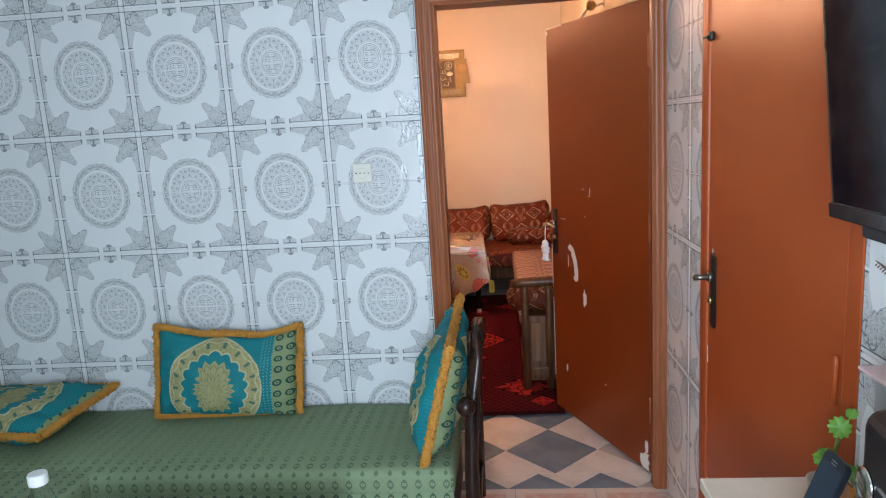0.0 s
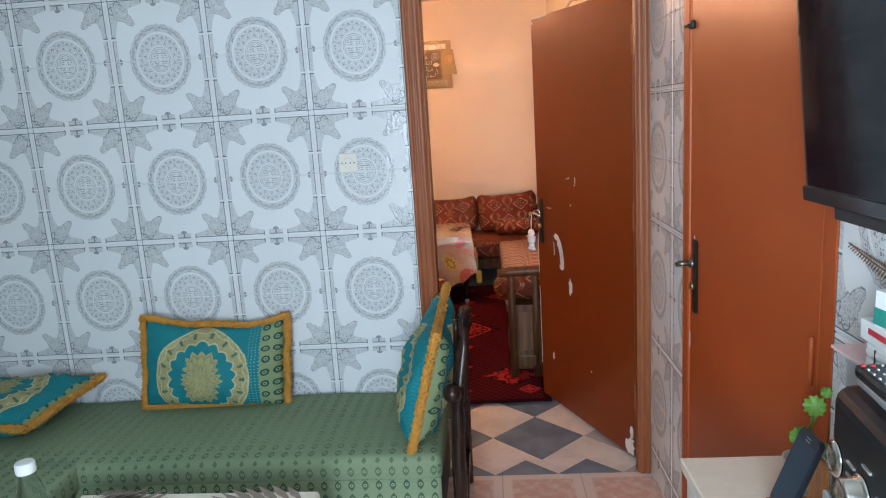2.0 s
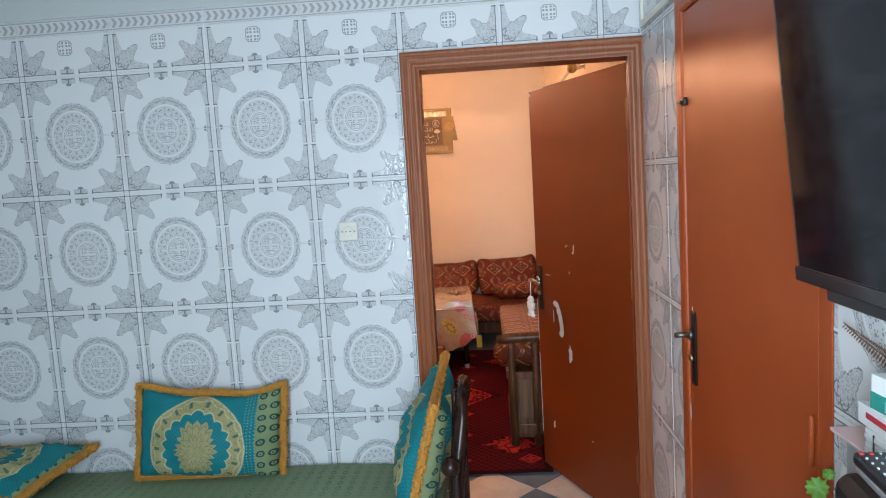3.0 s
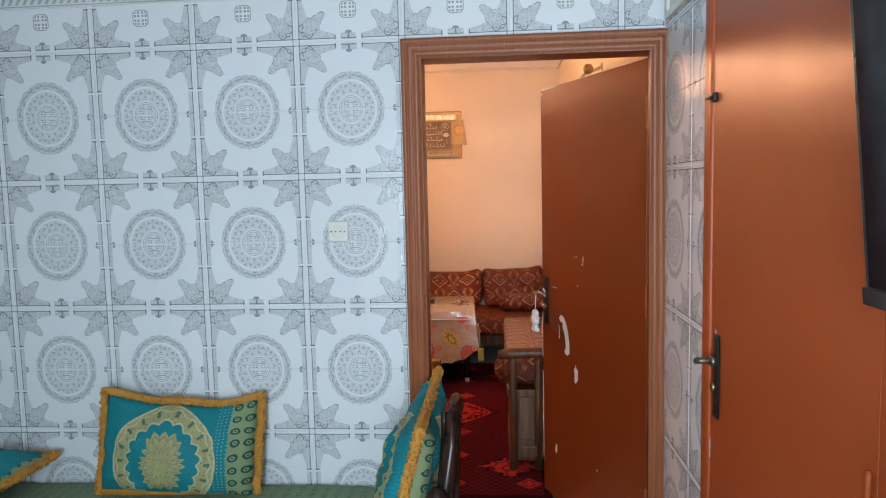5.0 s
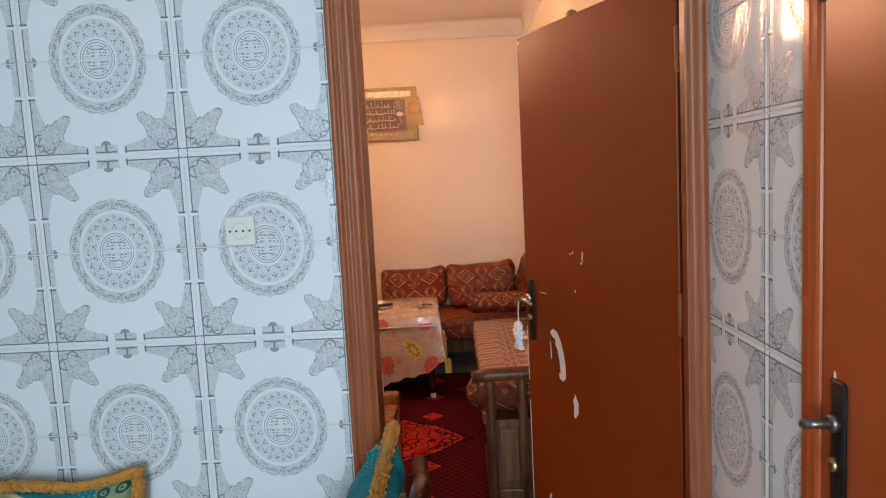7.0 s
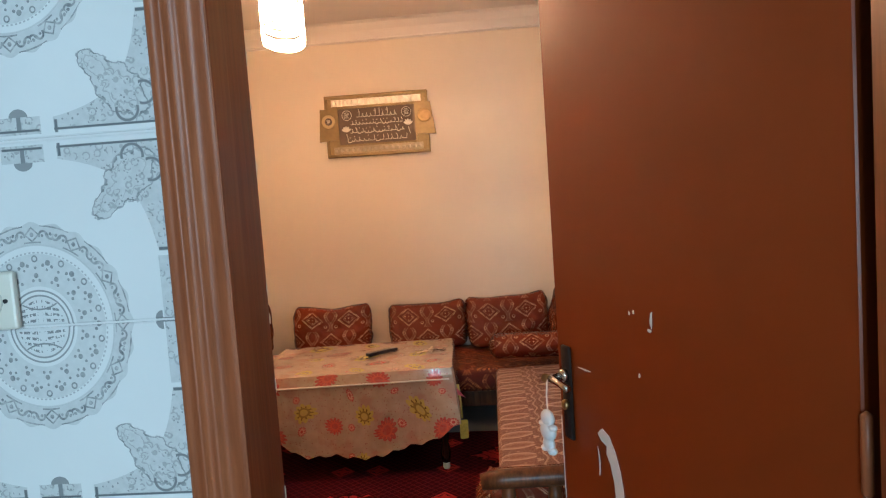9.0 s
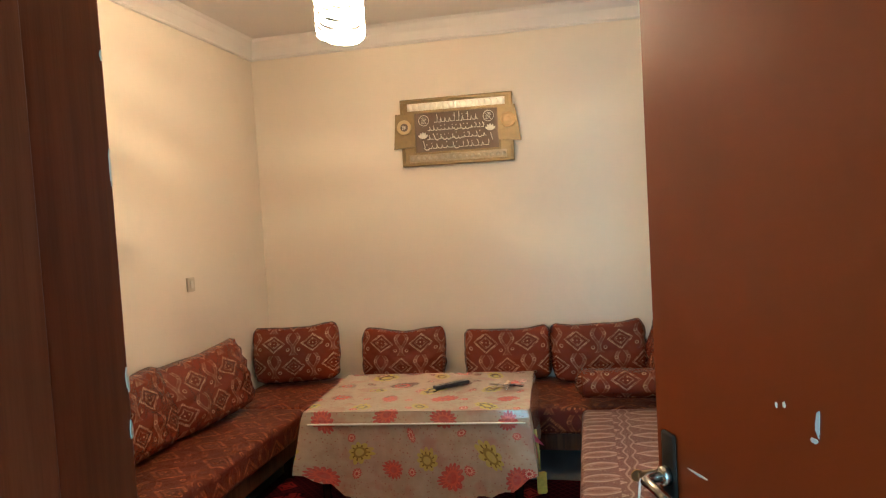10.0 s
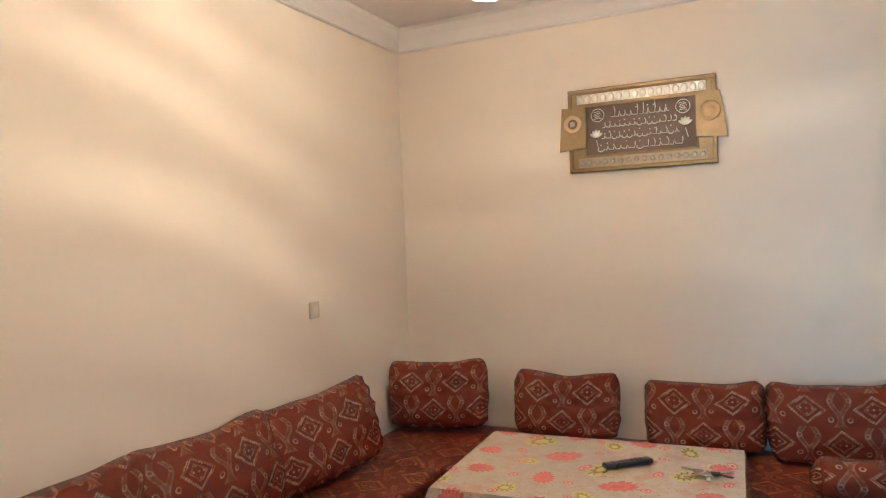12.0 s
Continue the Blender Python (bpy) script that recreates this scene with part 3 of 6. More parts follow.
def boxuv(bm):
    """UVs in metres, laid on by each face's main direction."""
    bm.normal_update()
    layer = bm.loops.layers.uv.verify()
    for f in bm.faces:
        n = f.normal
        for l in f.loops:
            c = l.vert.co
            if abs(n.z) > max(abs(n.x), abs(n.y)) * 0.9:
                l[layer].uv = (c.x, c.y)
            elif abs(n.y) >= abs(n.x):
                l[layer].uv = (c.x, c.z)
            else:
                l[layer].uv = (c.y, c.z)
    return bm


def lathe(bm, profile, steps=16, m=None):
    """Turn (radius, height) pairs about z."""
    rings = []
    for r, z in profile:
        rings.append([bm.verts.new((r * math.cos(2 * math.pi * k / steps), r * math.sin(2 * math.pi * k / steps), z)) for k in range(steps)])
    for a, b in zip(rings, rings[1:]):
        for k in range(steps):
            bm.faces.new((a[k], a[(k + 1) % steps], b[(k + 1) % steps], b[k]))
    bm.faces.new(rings[0][::-1])
    bm.faces.new(rings[-1])
    if m:
        bmesh.ops.transform(bm, matrix=m, verts=[v for ring in rings for v in ring])
    return bm


def tube(bm, points, radius, steps=8):
    rings = []
    pts = [Vector(p) for p in points]
    for i, p in enumerate(pts):
        way = (pts[min(i + 1, len(pts) - 1)] - pts[max(i - 1, 0)]).normalized()
        side = way.cross(Vector((0, 0, 1)) if abs(way.z) < 0.9 else Vector((1, 0, 0))).normalized()
        up = side.cross(way)
        r = radius[i] if isinstance(radius, (list, tuple)) else radius
        rings.append([bm.verts.new(p + (side * math.cos(2 * math.pi * k / steps) + up * math.sin(2 * math.pi * k / steps)) * r) for k in range(steps)])
    for a, b in zip(rings, rings[1:]):
        for k in range(steps):
            bm.faces.new((a[k], a[(k + 1) % steps], b[(k + 1) % steps], b[k]))
    bm.faces.new(rings[0][::-1])
    bm.faces.new(rings[-1])
    return bm


def pillow(w, h, t, seed, nx=26, nz=20, ears=0.03, sag=0.02, roll=0.0, wrinkle=0.009, rounding=0.07, plump=0.5, flip=1):
    """A stuffed cushion standing in the xz plane, its foot at z = 0, UVs in metres about its middle."""
    bm = bmesh.new()
    layer = bm.loops.layers.uv.verify()
    off = Vector((seed * 3.7, seed * 1.3, seed * 2.1))

    def at(i, k, side):
        u, v = 2 * i / nx - 1, 2 * k / nz - 1
        pinch = 1 - ears * (1 - abs(u) ** 3) * abs(v) ** 3 * 2.0
        pinchx = 1 - ears * (1 - abs(v) ** 3) * abs(u) ** 3 * 1.4
        soft = 1 - rounding * (abs(u) * abs(v)) ** 4
        x, z = u * w / 2 * pinchx * soft, v * h / 2 * pinch * soft
        fat = (max(0.0, 1 - abs(u) ** 2.6) * max(0.0, 1 - abs(v) ** 2.6)) ** plump
        low = 1 + 0.25 * (-v)
        n = noise.noise(Vector((u * 1.7, v * 1.7, side)) + off)
        fold = noise.noise(Vector((u * 5, v * 5, side * 3)) + off)
        y = side * (t / 2) * fat * low * (1 + 0.22 * n) + side * (wrinkle * fold + wrinkle * noise.noise(Vector((u * 9 + v * 4, v * 3, side * 5)) + off)) * min(1, fat * 3)
        z += -sag * (1 - u * u) * (0.5 + v / 2) + 0.014 * n * (v > 0)
        x += 0.008 * fold
        return Vector((x, y, z + h / 2)), (x * flip, v * h / 2)

    grids = {}
    for side in (-1, 1):
        for i in range(nx + 1):
            for k in range(nz + 1):
                rim = i in (0, nx) or k in (0, nz)
                key = (i, k, 0 if rim else side)
                if key not in grids:
                    p, q = at(i, k, side)
                    grids[key] = (bm.verts.new(p), q)
        for i in range(nx):
            for k in range(nz):
                ids = [(i, k), (i + 1, k), (i + 1, k + 1), (i, k + 1)]
                if side > 0:
                    ids.reverse()
                got = [grids.get((a, b, side)) or grids[(a, b, 0)] for a, b in ids]
                f = bm.faces.new([g[0] for g in got])
                for l, g in zip(f.loops, got):
                    l[layer].uv = g[1]
    rim = [grids[(i, 0, 0)][0].co.copy() for i in range(nx)] + [grids[(nx, k, 0)][0].co.copy() for k in range(nz)] \
        + [grids[(nx - i, nz, 0)][0].co.copy() for i in range(nx)] + [grids[(0, nz - k, 0)][0].co.copy() for k in range(nz)]
    return bm, rim


def fringe_mesh(rim, length, seed, per=7):
    """A plush chenille fringe: a lumpy cord round the seam, thick with short blunt tufts."""
    rng = random.Random(seed)
    bm = bmesh.new()
    c = sum(rim, Vector()) / len(rim)
    loop = [p + (p - c).normalized() * length * 0.35 for p in rim]
    closed = loop + loop[:2]
    tube(bm, closed, [length * (0.50 + 0.12 * noise.noise(p * 30 + Vector((seed, 0, 0)))) for p in closed], 8)
    for a, b in zip(loop, loop[1:] + loop[:1]):
        along = (b - a).normalized()
        for j in range(per):
            p = a.lerp(b, rng.random())
            out = (p - c).normalized()
            side = along.cross(out).normalized()
            t = rng.uniform(0, 2 * math.pi)
            way = (out * math.cos(t) + side * math.sin(t) + along * rng.uniform(-0.5, 0.5) + Vector((0, 0, -0.25))).normalized()
            p = p + way * length * 0.34
            tip = p + way * length * rng.uniform(0.20, 0.42)
            s = way.cross(Vector((rng.random(), rng.random(), rng.random()))).normalized() * 0.0048
            o = way.cross(s).normalized() * 0.0048
            vs = [bm.verts.new(q) for q in (p + s, p - s * 0.5 + o, p - s * 0.5 - o, tip + s * 0.8, tip - s * 0.4 + o * 0.8, tip - s * 0.4 - o * 0.8)]
            for ids in ((0, 1, 4, 3), (1, 2, 5, 4), (2, 0, 3, 5), (3, 4, 5)):
                bm.faces.new([vs[q] for q in ids])
    return bm


def sweep_frame(profile, x0, x1, zt, z_low=0.0):
    """A moulding on three sides of an opening, mitred; profile: (inwards, y)."""
    bm = bmesh.new()
    rows = []
    for d, y in profile:
        rows.append([bm.verts.new(p) for p in ((x0 + d, y, z_low), (x0 + d, y, zt - d), (x1 - d, y, zt - d), (x1 - d, y, z_low))])
    for a, b in zip(rows, rows[1:]):
        for k in range(3):
            bm.faces.new((a[k], a[k + 1], b[k + 1], b[k]))
    bmesh.ops.recalc_face_normals(bm, faces=bm.faces)
    return bm


def chip_mesh(outline, depth=0.0012):
    """A flake of missing paint: an outline in the xz plane, given a hair's thickness."""
    bm = bmesh.new()
    f = bm.faces.new([bm.verts.new((x, 0, z)) for x, z in outline])
    r = bmesh.ops.extrude_face_region(bm, geom=[f])
    bmesh.ops.translate(bm, vec=(0, -depth, 0), verts=[v for v in r["geom"] if isinstance(v, bmesh.types.BMVert)])
    bmesh.ops.recalc_face_normals(bm, faces=bm.faces)
    return bm


def blob_outline(w, h, seed, n=14, bend=0.0):
    rng = random.Random(seed)
    out = []
    for k in range(n):
        a = 2 * math.pi * k / n
        r = rng.uniform(0.65, 1.1)
        x, z = w / 2 * r * math.cos(a), h / 2 * r * math.sin(a)
        out.append((x + bend * (z / h) ** 2 * 4, z))
    return out


# ---- structure: tiled room ----
OX0, OX1, OZ = 0.468, 1.300, 2.058          # clear opening of the doorway
JR = 1.362                                  # the hinge side is rebated behind the casing
FX0, FX1, FZ = 0.395, 1.352, 2.128          # outside of its casing
divider = solid("wall_divider", boxes(
    (XL - 0.15, OX0 - 0.012, 0.004, BY0, 0, 2.95), (JR + 0.008, XR + 0.15, 0.004, BY0, 0, 2.95), (OX0 - 0.012, JR + 0.008, 0.004, BY0, OZ + 0.012, 2.95)),
    GROUT, Matrix(), "tiled wall with a doorway into the salon", kind="structure")
salon_face = solid("wall_salon_front", boxes(
    (BX0 - 0.1, OX0 - 0.012, BY0 + 0.0005, BY0 + 0.012, 0, BCEIL), (JR + 0.008, BX1 + 0.1, BY0 + 0.0005, BY0 + 0.012, 0, BCEIL),
    (OX0 - 0.012, JR + 0.008, BY0 + 0.0005, BY0 + 0.012, OZ + 0.012, BCEIL)), CREAM, Matrix(), "cream plastered inner face of the doorway wall", kind="structure")

# side wall with the closed door (its opening is filled by the door)
DY0, DY1, DZ = -0.50, -1.50, 2.15
side_wall = solid("wall_side", boxes((XR + 0.004, XR + 0.15, YB - 0.15, DY1, 0, 2.95), (XR + 0.004, XR + 0.15, DY0, 0.004, 0, 2.95),
                                     (XR + 0.004, XR + 0.15, DY1, DY0, DZ, 2.95), (XR + 0.11, XR + 0.15, DY1, DY0, 0, DZ)), GROUT, Matrix(),
                  "tiled side wall with a closed door", kind="structure")
left_wall = solid("wall_left", boxes((XL - 0.15, XL, YB - 0.15, 0.004, 0, 2.95)), PALE, Matrix(), "pale wall beside the green bench", kind="structure")
WX0, WX1, WZ0, WZ1 = 0.01, 0.99, 0.72, 2.08
back_wall = solid("wall_back", boxes((XL, WX0, YB - 0.15, YB, 0, 2.95), (WX1, XR + 0.004, YB - 0.15, YB, 0, 2.95),
                                     (WX0, WX1, YB - 0.15, YB, 0, WZ0), (WX0, WX1, YB - 0.15, YB, WZ1, 2.95)), PALE, Matrix(), "pale wall with a window", kind="structure")
ceiling_a = solid("ceiling", boxes((XL - 0.15, XR + 0.15, YB - 0.15, 0.004, CEIL, CEIL + 0.1)), WHITE, Matrix(), "white plastered ceiling", kind="structure")
floor_bed = solid("floor", boxes((XL - 0.15, XR + 0.15, YB - 0.15, BY0, -0.12, -0.004), (BX0 - 0.15, BX1 + 0.15, BY0, BY1 + 0.15, -0.12, -0.004)),
                  CEMENT, Matrix(), "tiled floor with pale cement joints", kind="structure")

window_1 = thing("window_1", pose(0, YB, 0), "white window letting in cool daylight", "window", kind="structure")
part("window_frame", boxes((WX0, WX0 + 0.05, -0.1, -0.05, WZ0, WZ1), (WX1 - 0.05, WX1, -0.1, -0.05, WZ0, WZ1), (WX0 + 0.05, WX1 - 0.05, -0.1, -0.05, WZ0, WZ0 + 0.05),
                           (WX0 + 0.05, WX1 - 0.05, -0.1, -0.05, WZ1 - 0.05, WZ1), (0.475, 0.525, -0.1, -0.05, WZ0 + 0.05, WZ1 - 0.05)), IVORY, window_1)

# cornice line of the salon and its walls
solid("wall_salon_left", boxes((BX0 - 0.15, BX0, BY0 + 0.012, BY1 + 0.15, 0, BCEIL)), CREAM, Matrix(), "cream plastered salon wall", kind="structure")
solid("wall_salon_back", boxes((BX0, BX1 + 0.15, BY1, BY1 + 0.15, 0, BCEIL)), CREAM, Matrix(), "cream plastered salon wall with a plaque", kind="structure")
SY0, SY1, SZ0, SZ1 = 1.55, 2.83, 1.215, 1.96
solid("wall_salon_right", boxes((BX1, BX1 + 0.15, BY0 + 0.012, SY0, 0, BCEIL), (BX1, BX1 + 0.15, SY1, BY1, 0, BCEIL),
                                (BX1, BX1 + 0.15, SY0, SY1, 0, SZ0), (BX1, BX1 + 0.15, SY0, SY1, SZ1, BCEIL)), CREAM, Matrix(), "cream plastered salon wall with a window", kind="structure")
solid("ceiling", boxes((BX0 - 0.15, BX1 + 0.15, BY0 + 0.0005, BY1 + 0.15, BCEIL, BCEIL + 0.1)), WHITE, Matrix(), "plain plastered salon ceiling", kind="structure")
cor = bmesh.new()
for (x0, y0, x1, y1, nx, ny) in ((BX0, BY1, BX1, BY1, 0, -1), (BX0, BY0 + 0.012, BX0, BY1, 1, 0), (BX1, BY0 + 0.012, BX1, BY1, -1, 0)):
    prof = [(0.0, 2.700), (0.012, 2.704), (0.016, 2.712), (0.012, 2.722), (0.014, 2.78), (0.03, 2.83), (0.05, BCEIL - 0.002)]
    rows = [[cor.verts.new((x + nx * d, y + ny * d, z)) for x, y in ((x0, y0), (x1, y1))] for d, z in prof]
    for a, b in zip(rows, rows[1:]):
        cor.faces.new((a[0], a[1], b[1], b[0]))
bmesh.ops.recalc_face_normals(cor, faces=cor.faces)
solid("trim", cor, WHITE, Matrix(), "shallow plaster cornice under the ceiling", kind="structure")

# doorway casing and the door standing open into the salon
casing = thing("door_frame", pose(0, 0, 0), "moulded brown varnished door casing", "door frame", kind="structure")
part("casing", sweep_frame([(0, 0.003), (0, -0.018), (0.003, -0.025), (0.009, -0.028), (0.015, -0.026), (0.018, -0.020), (0.022, -0.019), (0.026, -0.023), (0.033, -0.024), (0.038, -0.019),
                            (0.042, -0.018), (0.047, -0.022), (0.055, -0.023), (0.062, -0.019), (0.067, -0.012), (0.073, -0.010)], FX0, OX1 + 0.073, FZ), CASING, casing, smooth=True)
part("inner_casing", boxes((OX0 - 0.010, OX0 + 0.003, -0.0095, 0.050, 0, OZ), bevel=0.002), CASING, casing)
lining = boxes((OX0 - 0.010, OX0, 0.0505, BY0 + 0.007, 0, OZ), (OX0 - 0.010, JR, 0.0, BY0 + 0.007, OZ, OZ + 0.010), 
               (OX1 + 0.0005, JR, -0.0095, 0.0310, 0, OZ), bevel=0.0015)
part("lining", lining, LINING, casing, "red-brown varnished door lining with the reveal's shade in its colour")
# dark wood colour stands in for the shade in the hinge gap
part("rebate", boxes((JR, JR + 0.006, 0.0315, BY0 + 0.014, 0, OZ), (OX1 + 0.004, JR, 0.0315, 0.035, 0, OZ)), DARKWOOD, casing, "rebate behind the hinges, coloured dark for the gap's shade")
rng = random.Random(17)
for k in range(16):
    zc = 0.35 + 1.62 * k / 15 + rng.uniform(-0.04, 0.04)
    bm = chip_mesh(blob_outline(rng.uniform(0.002, 0.0045), rng.uniform(0.010, 0.035), k + 90))
    bmesh.ops.transform(bm, matrix=Matrix.Translation((OX0 + 0.0006, BY0 + 0.004, zc)) @ Matrix.Rotation(math.pi / 2, 4, "Z"), verts=bm.verts)
    part("plaster_smear", bm, CREAM, casing, "cream plaster smeared over the lining's edge")

HX, HY = 1.330, 0.10
LEAF_L = 0.859
TURN_LEAF = math.degrees(math.atan2(0.883 - HY, 0.984 - HX))     # along the leaf, from hinge to free edge
door_1 = thing("door_1", pose(HX, HY, 0.012, 0, 0, TURN_LEAF), "open door in worn orange-brown gloss paint", "door", kind="structure")
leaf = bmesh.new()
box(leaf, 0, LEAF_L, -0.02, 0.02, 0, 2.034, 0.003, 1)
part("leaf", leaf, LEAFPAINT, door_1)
# its visible face is the one towards the passage, at local y = +0.02
part("edge_wear", boxes((LEAF_L - 0.004, LEAF_L + 0.0008, 0.0165, 0.0208, 0.18, 0.62), (LEAF_L - 0.003, LEAF_L + 0.0008, 0.0165, 0.0208, 0.70, 0.92),
                        (LEAF_L - 0.005, LEAF_L + 0.0008, -0.021, 0.0208, 1.985, 2.0352), (LEAF_L - 0.16, LEAF_L, 0.012, 0.0208, 2.028, 2.0352)), BARE, door_1, "bare undercoat where the paint has rubbed off")
FLIP = Matrix.Rotation(math.pi, 4, "Z")


def door_chip(s, z, w, h, seed, bend=0.0):
    bm = chip_mesh(blob_outline(w, h, seed, bend=bend))
    bmesh.ops.transform(bm, matrix=Matrix.Translation((s + 0.0135, 0.0203, z - 0.006)) @ FLIP, verts=bm.verts)
    part("paint_chip", bm, BARE, door_1, "pale chip in the paint")


for k, (s, z, w, h, bend) in enumerate(((0.452, 1.235, 0.008, 0.034, 0.003), (0.458, 1.213, 0.013, 0.008, 0.0), (0.672, 0.86, 0.005, 0.09, -0.006), (0.515, 0.69, 0.034, 0.10, -0.012), (0.51, 1.244, 0.006, 0.009, 0.0), (0.525, 1.240, 0.005, 0.008, 0.0), (0.499, 1.11, 0.006, 0.012, 0.0),
                                        (0.717, 1.076, 0.06, 0.005, 0.0), (0.713, 0.266, 0.018, 0.05, 0.004), (0.339, 0.30, 0.009, 0.010, 0.0), (0.03, 0.05, 0.07, 0.10, 0.02), (0.015, 0.12, 0.03, 0.07, 0.0), (0.84, 2.015, 0.03, 0.02, 0.0))):
    door_chip(s, z, w, h, k + 5, bend)
# the long crescent-shaped flake below the lock
cres = [(0.668, 0.945), (0.650, 0.962), (0.626, 0.952), (0.606, 0.920), (0.592, 0.880), (0.584, 0.835), (0.584, 0.790), (0.598, 0.776), (0.618, 0.782), (0.622, 0.800), (0.612, 0.806), (0.615, 0.845), (0.626, 0.885), (0.638, 0.905), (0.636, 0.925), (0.654, 0.930)]
bm = chip_mesh([(-(s - 0.62) * 1.15, z) for s, z in cres])
bmesh.ops.transform(bm, matrix=Matrix.Translation((0.633, 0.0203, -0.018)) @ FLIP, verts=bm.verts)
part("paint_chip", bm, BARE, door_1, "pale chip in the paint")
for z in (0.30, 1.11, 1.83):
    hb = bmesh.new()
    lathe(hb, [(0.002, -0.062), (0.0085, -0.056), (0.0085, 0.056), (0.002, 0.062)], 10, Matrix.Translation((-0.007, 0.022, z)))
    part("hinge", hb, CASING, door_1, "painted-over hinge knuckle", True)


def lever_set(parent, m, dark, lever_side, reach=1.0):
    """Long backplate with a bent lever and a cylinder, in its own axes: face towards -y."""
    plate = bmesh.new()
    box(plate, -0.022, 0.022, -0.008, 0, -0.12, 0.12, 0.006, 2)
    bmesh.ops.transform(plate, matrix=m, verts=plate.verts)
    p = part("backplate", plate, IRON, parent, "tall black iron backplate", True)
    lev = bmesh.new()
    tube(lev, [(0, -0.004, 0.045), (0, -0.045, 0.045), (lever_side * 0.012 * reach, -0.055, 0.045), (lever_side * 0.06 * reach, -0.056, 0.043), (lever_side * 0.115 * reach, -0.052, 0.036)],
         [0.010, 0.009, 0.009, 0.008, 0.009], 10)
    lathe(lev, [(0.017, 0), (0.017, 0.012), (0.010, 0.016)], 12, Matrix.Translation((0, -0.008, 0.045)) @ Matrix.Rotation(math.pi / 2, 4, "X"))
    bmesh.ops.transform(lev, matrix=m, verts=lev.verts)
    part("lever", lev, AGED if dark else CHROME, parent, "tarnished lever", True)
    cyl = bmesh.new()
    lathe(cyl, [(0.013, 0), (0.013, 0.010), (0.006, 0.012)], 12, Matrix.Translation((0, -0.008, -0.03)) @ Matrix.Rotation(math.pi / 2, 4, "X"))
    bmesh.ops.transform(cyl, matrix=m, verts=cyl.verts)
    part("cylinder", cyl, BRASS, parent, "", True)


lever_set(door_1, Matrix.Translation((LEAF_L - 0.048, 0.0205, 0.995)) @ FLIP, False, 1, 0.75)
lever_set(door_1, Matrix.Translation((LEAF_L - 0.045, -0.0205, 0.99)), True, -1)

# keys and a white fob on the open door's lock
key_fob = thing("key_fob", door_1.matrix_world @ pose(LEAF_L - 0.008, 0.06, 1.03), "white rubber key fob hanging from the door lock", "key fob")
FAT = Matrix.Diagonal((1.45, 1.3, 1.0, 1))
fob = bmesh.new()
for z, r in ((-0.105, 0.019), (-0.14, 0.022), (-0.172, 0.017)):
    bmesh.ops.create_uvsphere(fob, u_segments=14, v_segments=10, radius=r, matrix=Matrix.Translation((0, 0.004, z)) @ Matrix.Diagonal((1, 0.6, 1.15, 1)))
for s in (-1, 1):
    bmesh.ops.create_uvsphere(fob, u_segments=10, v_segments=8, radius=0.009, matrix=Matrix.Translation((s * 0.018, 0.004, -0.125)))
    bmesh.ops.create_uvsphere(fob, u_segments=10, v_segments=8, radius=0.010, matrix=Matrix.Translation((s * 0.012, 0.004, -0.188)))
bmesh.ops.transform(fob, matrix=FAT, verts=fob.verts)
part("fob", fob, plain("white_rubber", (0.78, 0.82, 0.84), 0.6, var=0.05), key_fob, smooth=True)
cord = bmesh.new()
tube(cord, [(0, -0.028, 0.005), (0, 0.0, -0.004), (0.001, 0.004, -0.045), (0, 0.004, -0.09)], 0.0022, 6)
part("cord", cord, IVORY, key_fob)
kb = bmesh.new()
box(kb, -0.004, 0.004, -0.03, 0.004, -0.004, 0.006)
lathe(kb, [(0.011, -0.001), (0.011, 0.002)], 12, Matrix.Translation((0, 0.006, 0)) @ Matrix.Rotation(math.pi / 2, 4, "Y"))
part("key", kb, BRASS, key_fob)

# closed door in the side wall, in its casing
door_2 = thing("door_2", pose(XR, 0, 0, 0, 0, -90), "closed orange-brown painted door with an iron lock plate", "door", kind="structure")
# local x runs from the corner along the wall towards the walker, local y into the wall
cas2 = sweep_frame([(0, 0.003), (0, -0.005), (0.004, -0.0075), (0.024, -0.0075), (0.032, -0.0060), (0.046, -0.0045), (0.053, -0.001), (0.055, 0.004), (0.055, 0.05)],
                   0.503, 1.4965, DZ - 0.003)
for v in cas2.verts:
    if v.co.x > 1.3 and v.co.y < 0:
        v.co.y *= 0.15      # planed nearly flush on the hinge side
part("casing", cas2, DOORPAINT, door_2)
lf = bmesh.new()
box(lf, 0.561, 1.439, 0.002, 0.042, 0.01, DZ - 0.062, 0.003, 1)
part("leaf", lf, DOORPAINT, door_2)
lever_set(door_2, Matrix.Translation((0.625, 0.0015, 1.03)), True, -1, 0.22)
bolt = bmesh.new()
box(bolt, 0.568, 0.60, -0.012, 0.002, 1.80, 1.825, 0.003, 1)
tube(bolt, [(0.548, -0.016, 1.812), (0.59, -0.016, 1.812), (0.602, -0.02, 1.806)], 0.004, 6)
part("bolt", bolt, IRON, door_2, "small iron bolt", True)
for z in (0.30, 1.04, 1.78):
    hb = bmesh.new()
    lathe(hb, [(0.0055, -0.05), (0.0055, 0.05), (0.003, 0.056)], 10, Matrix.Translation((1.425, -0.006, z)))
    part("hinge", hb, DOORPAINT, door_2, "", True)
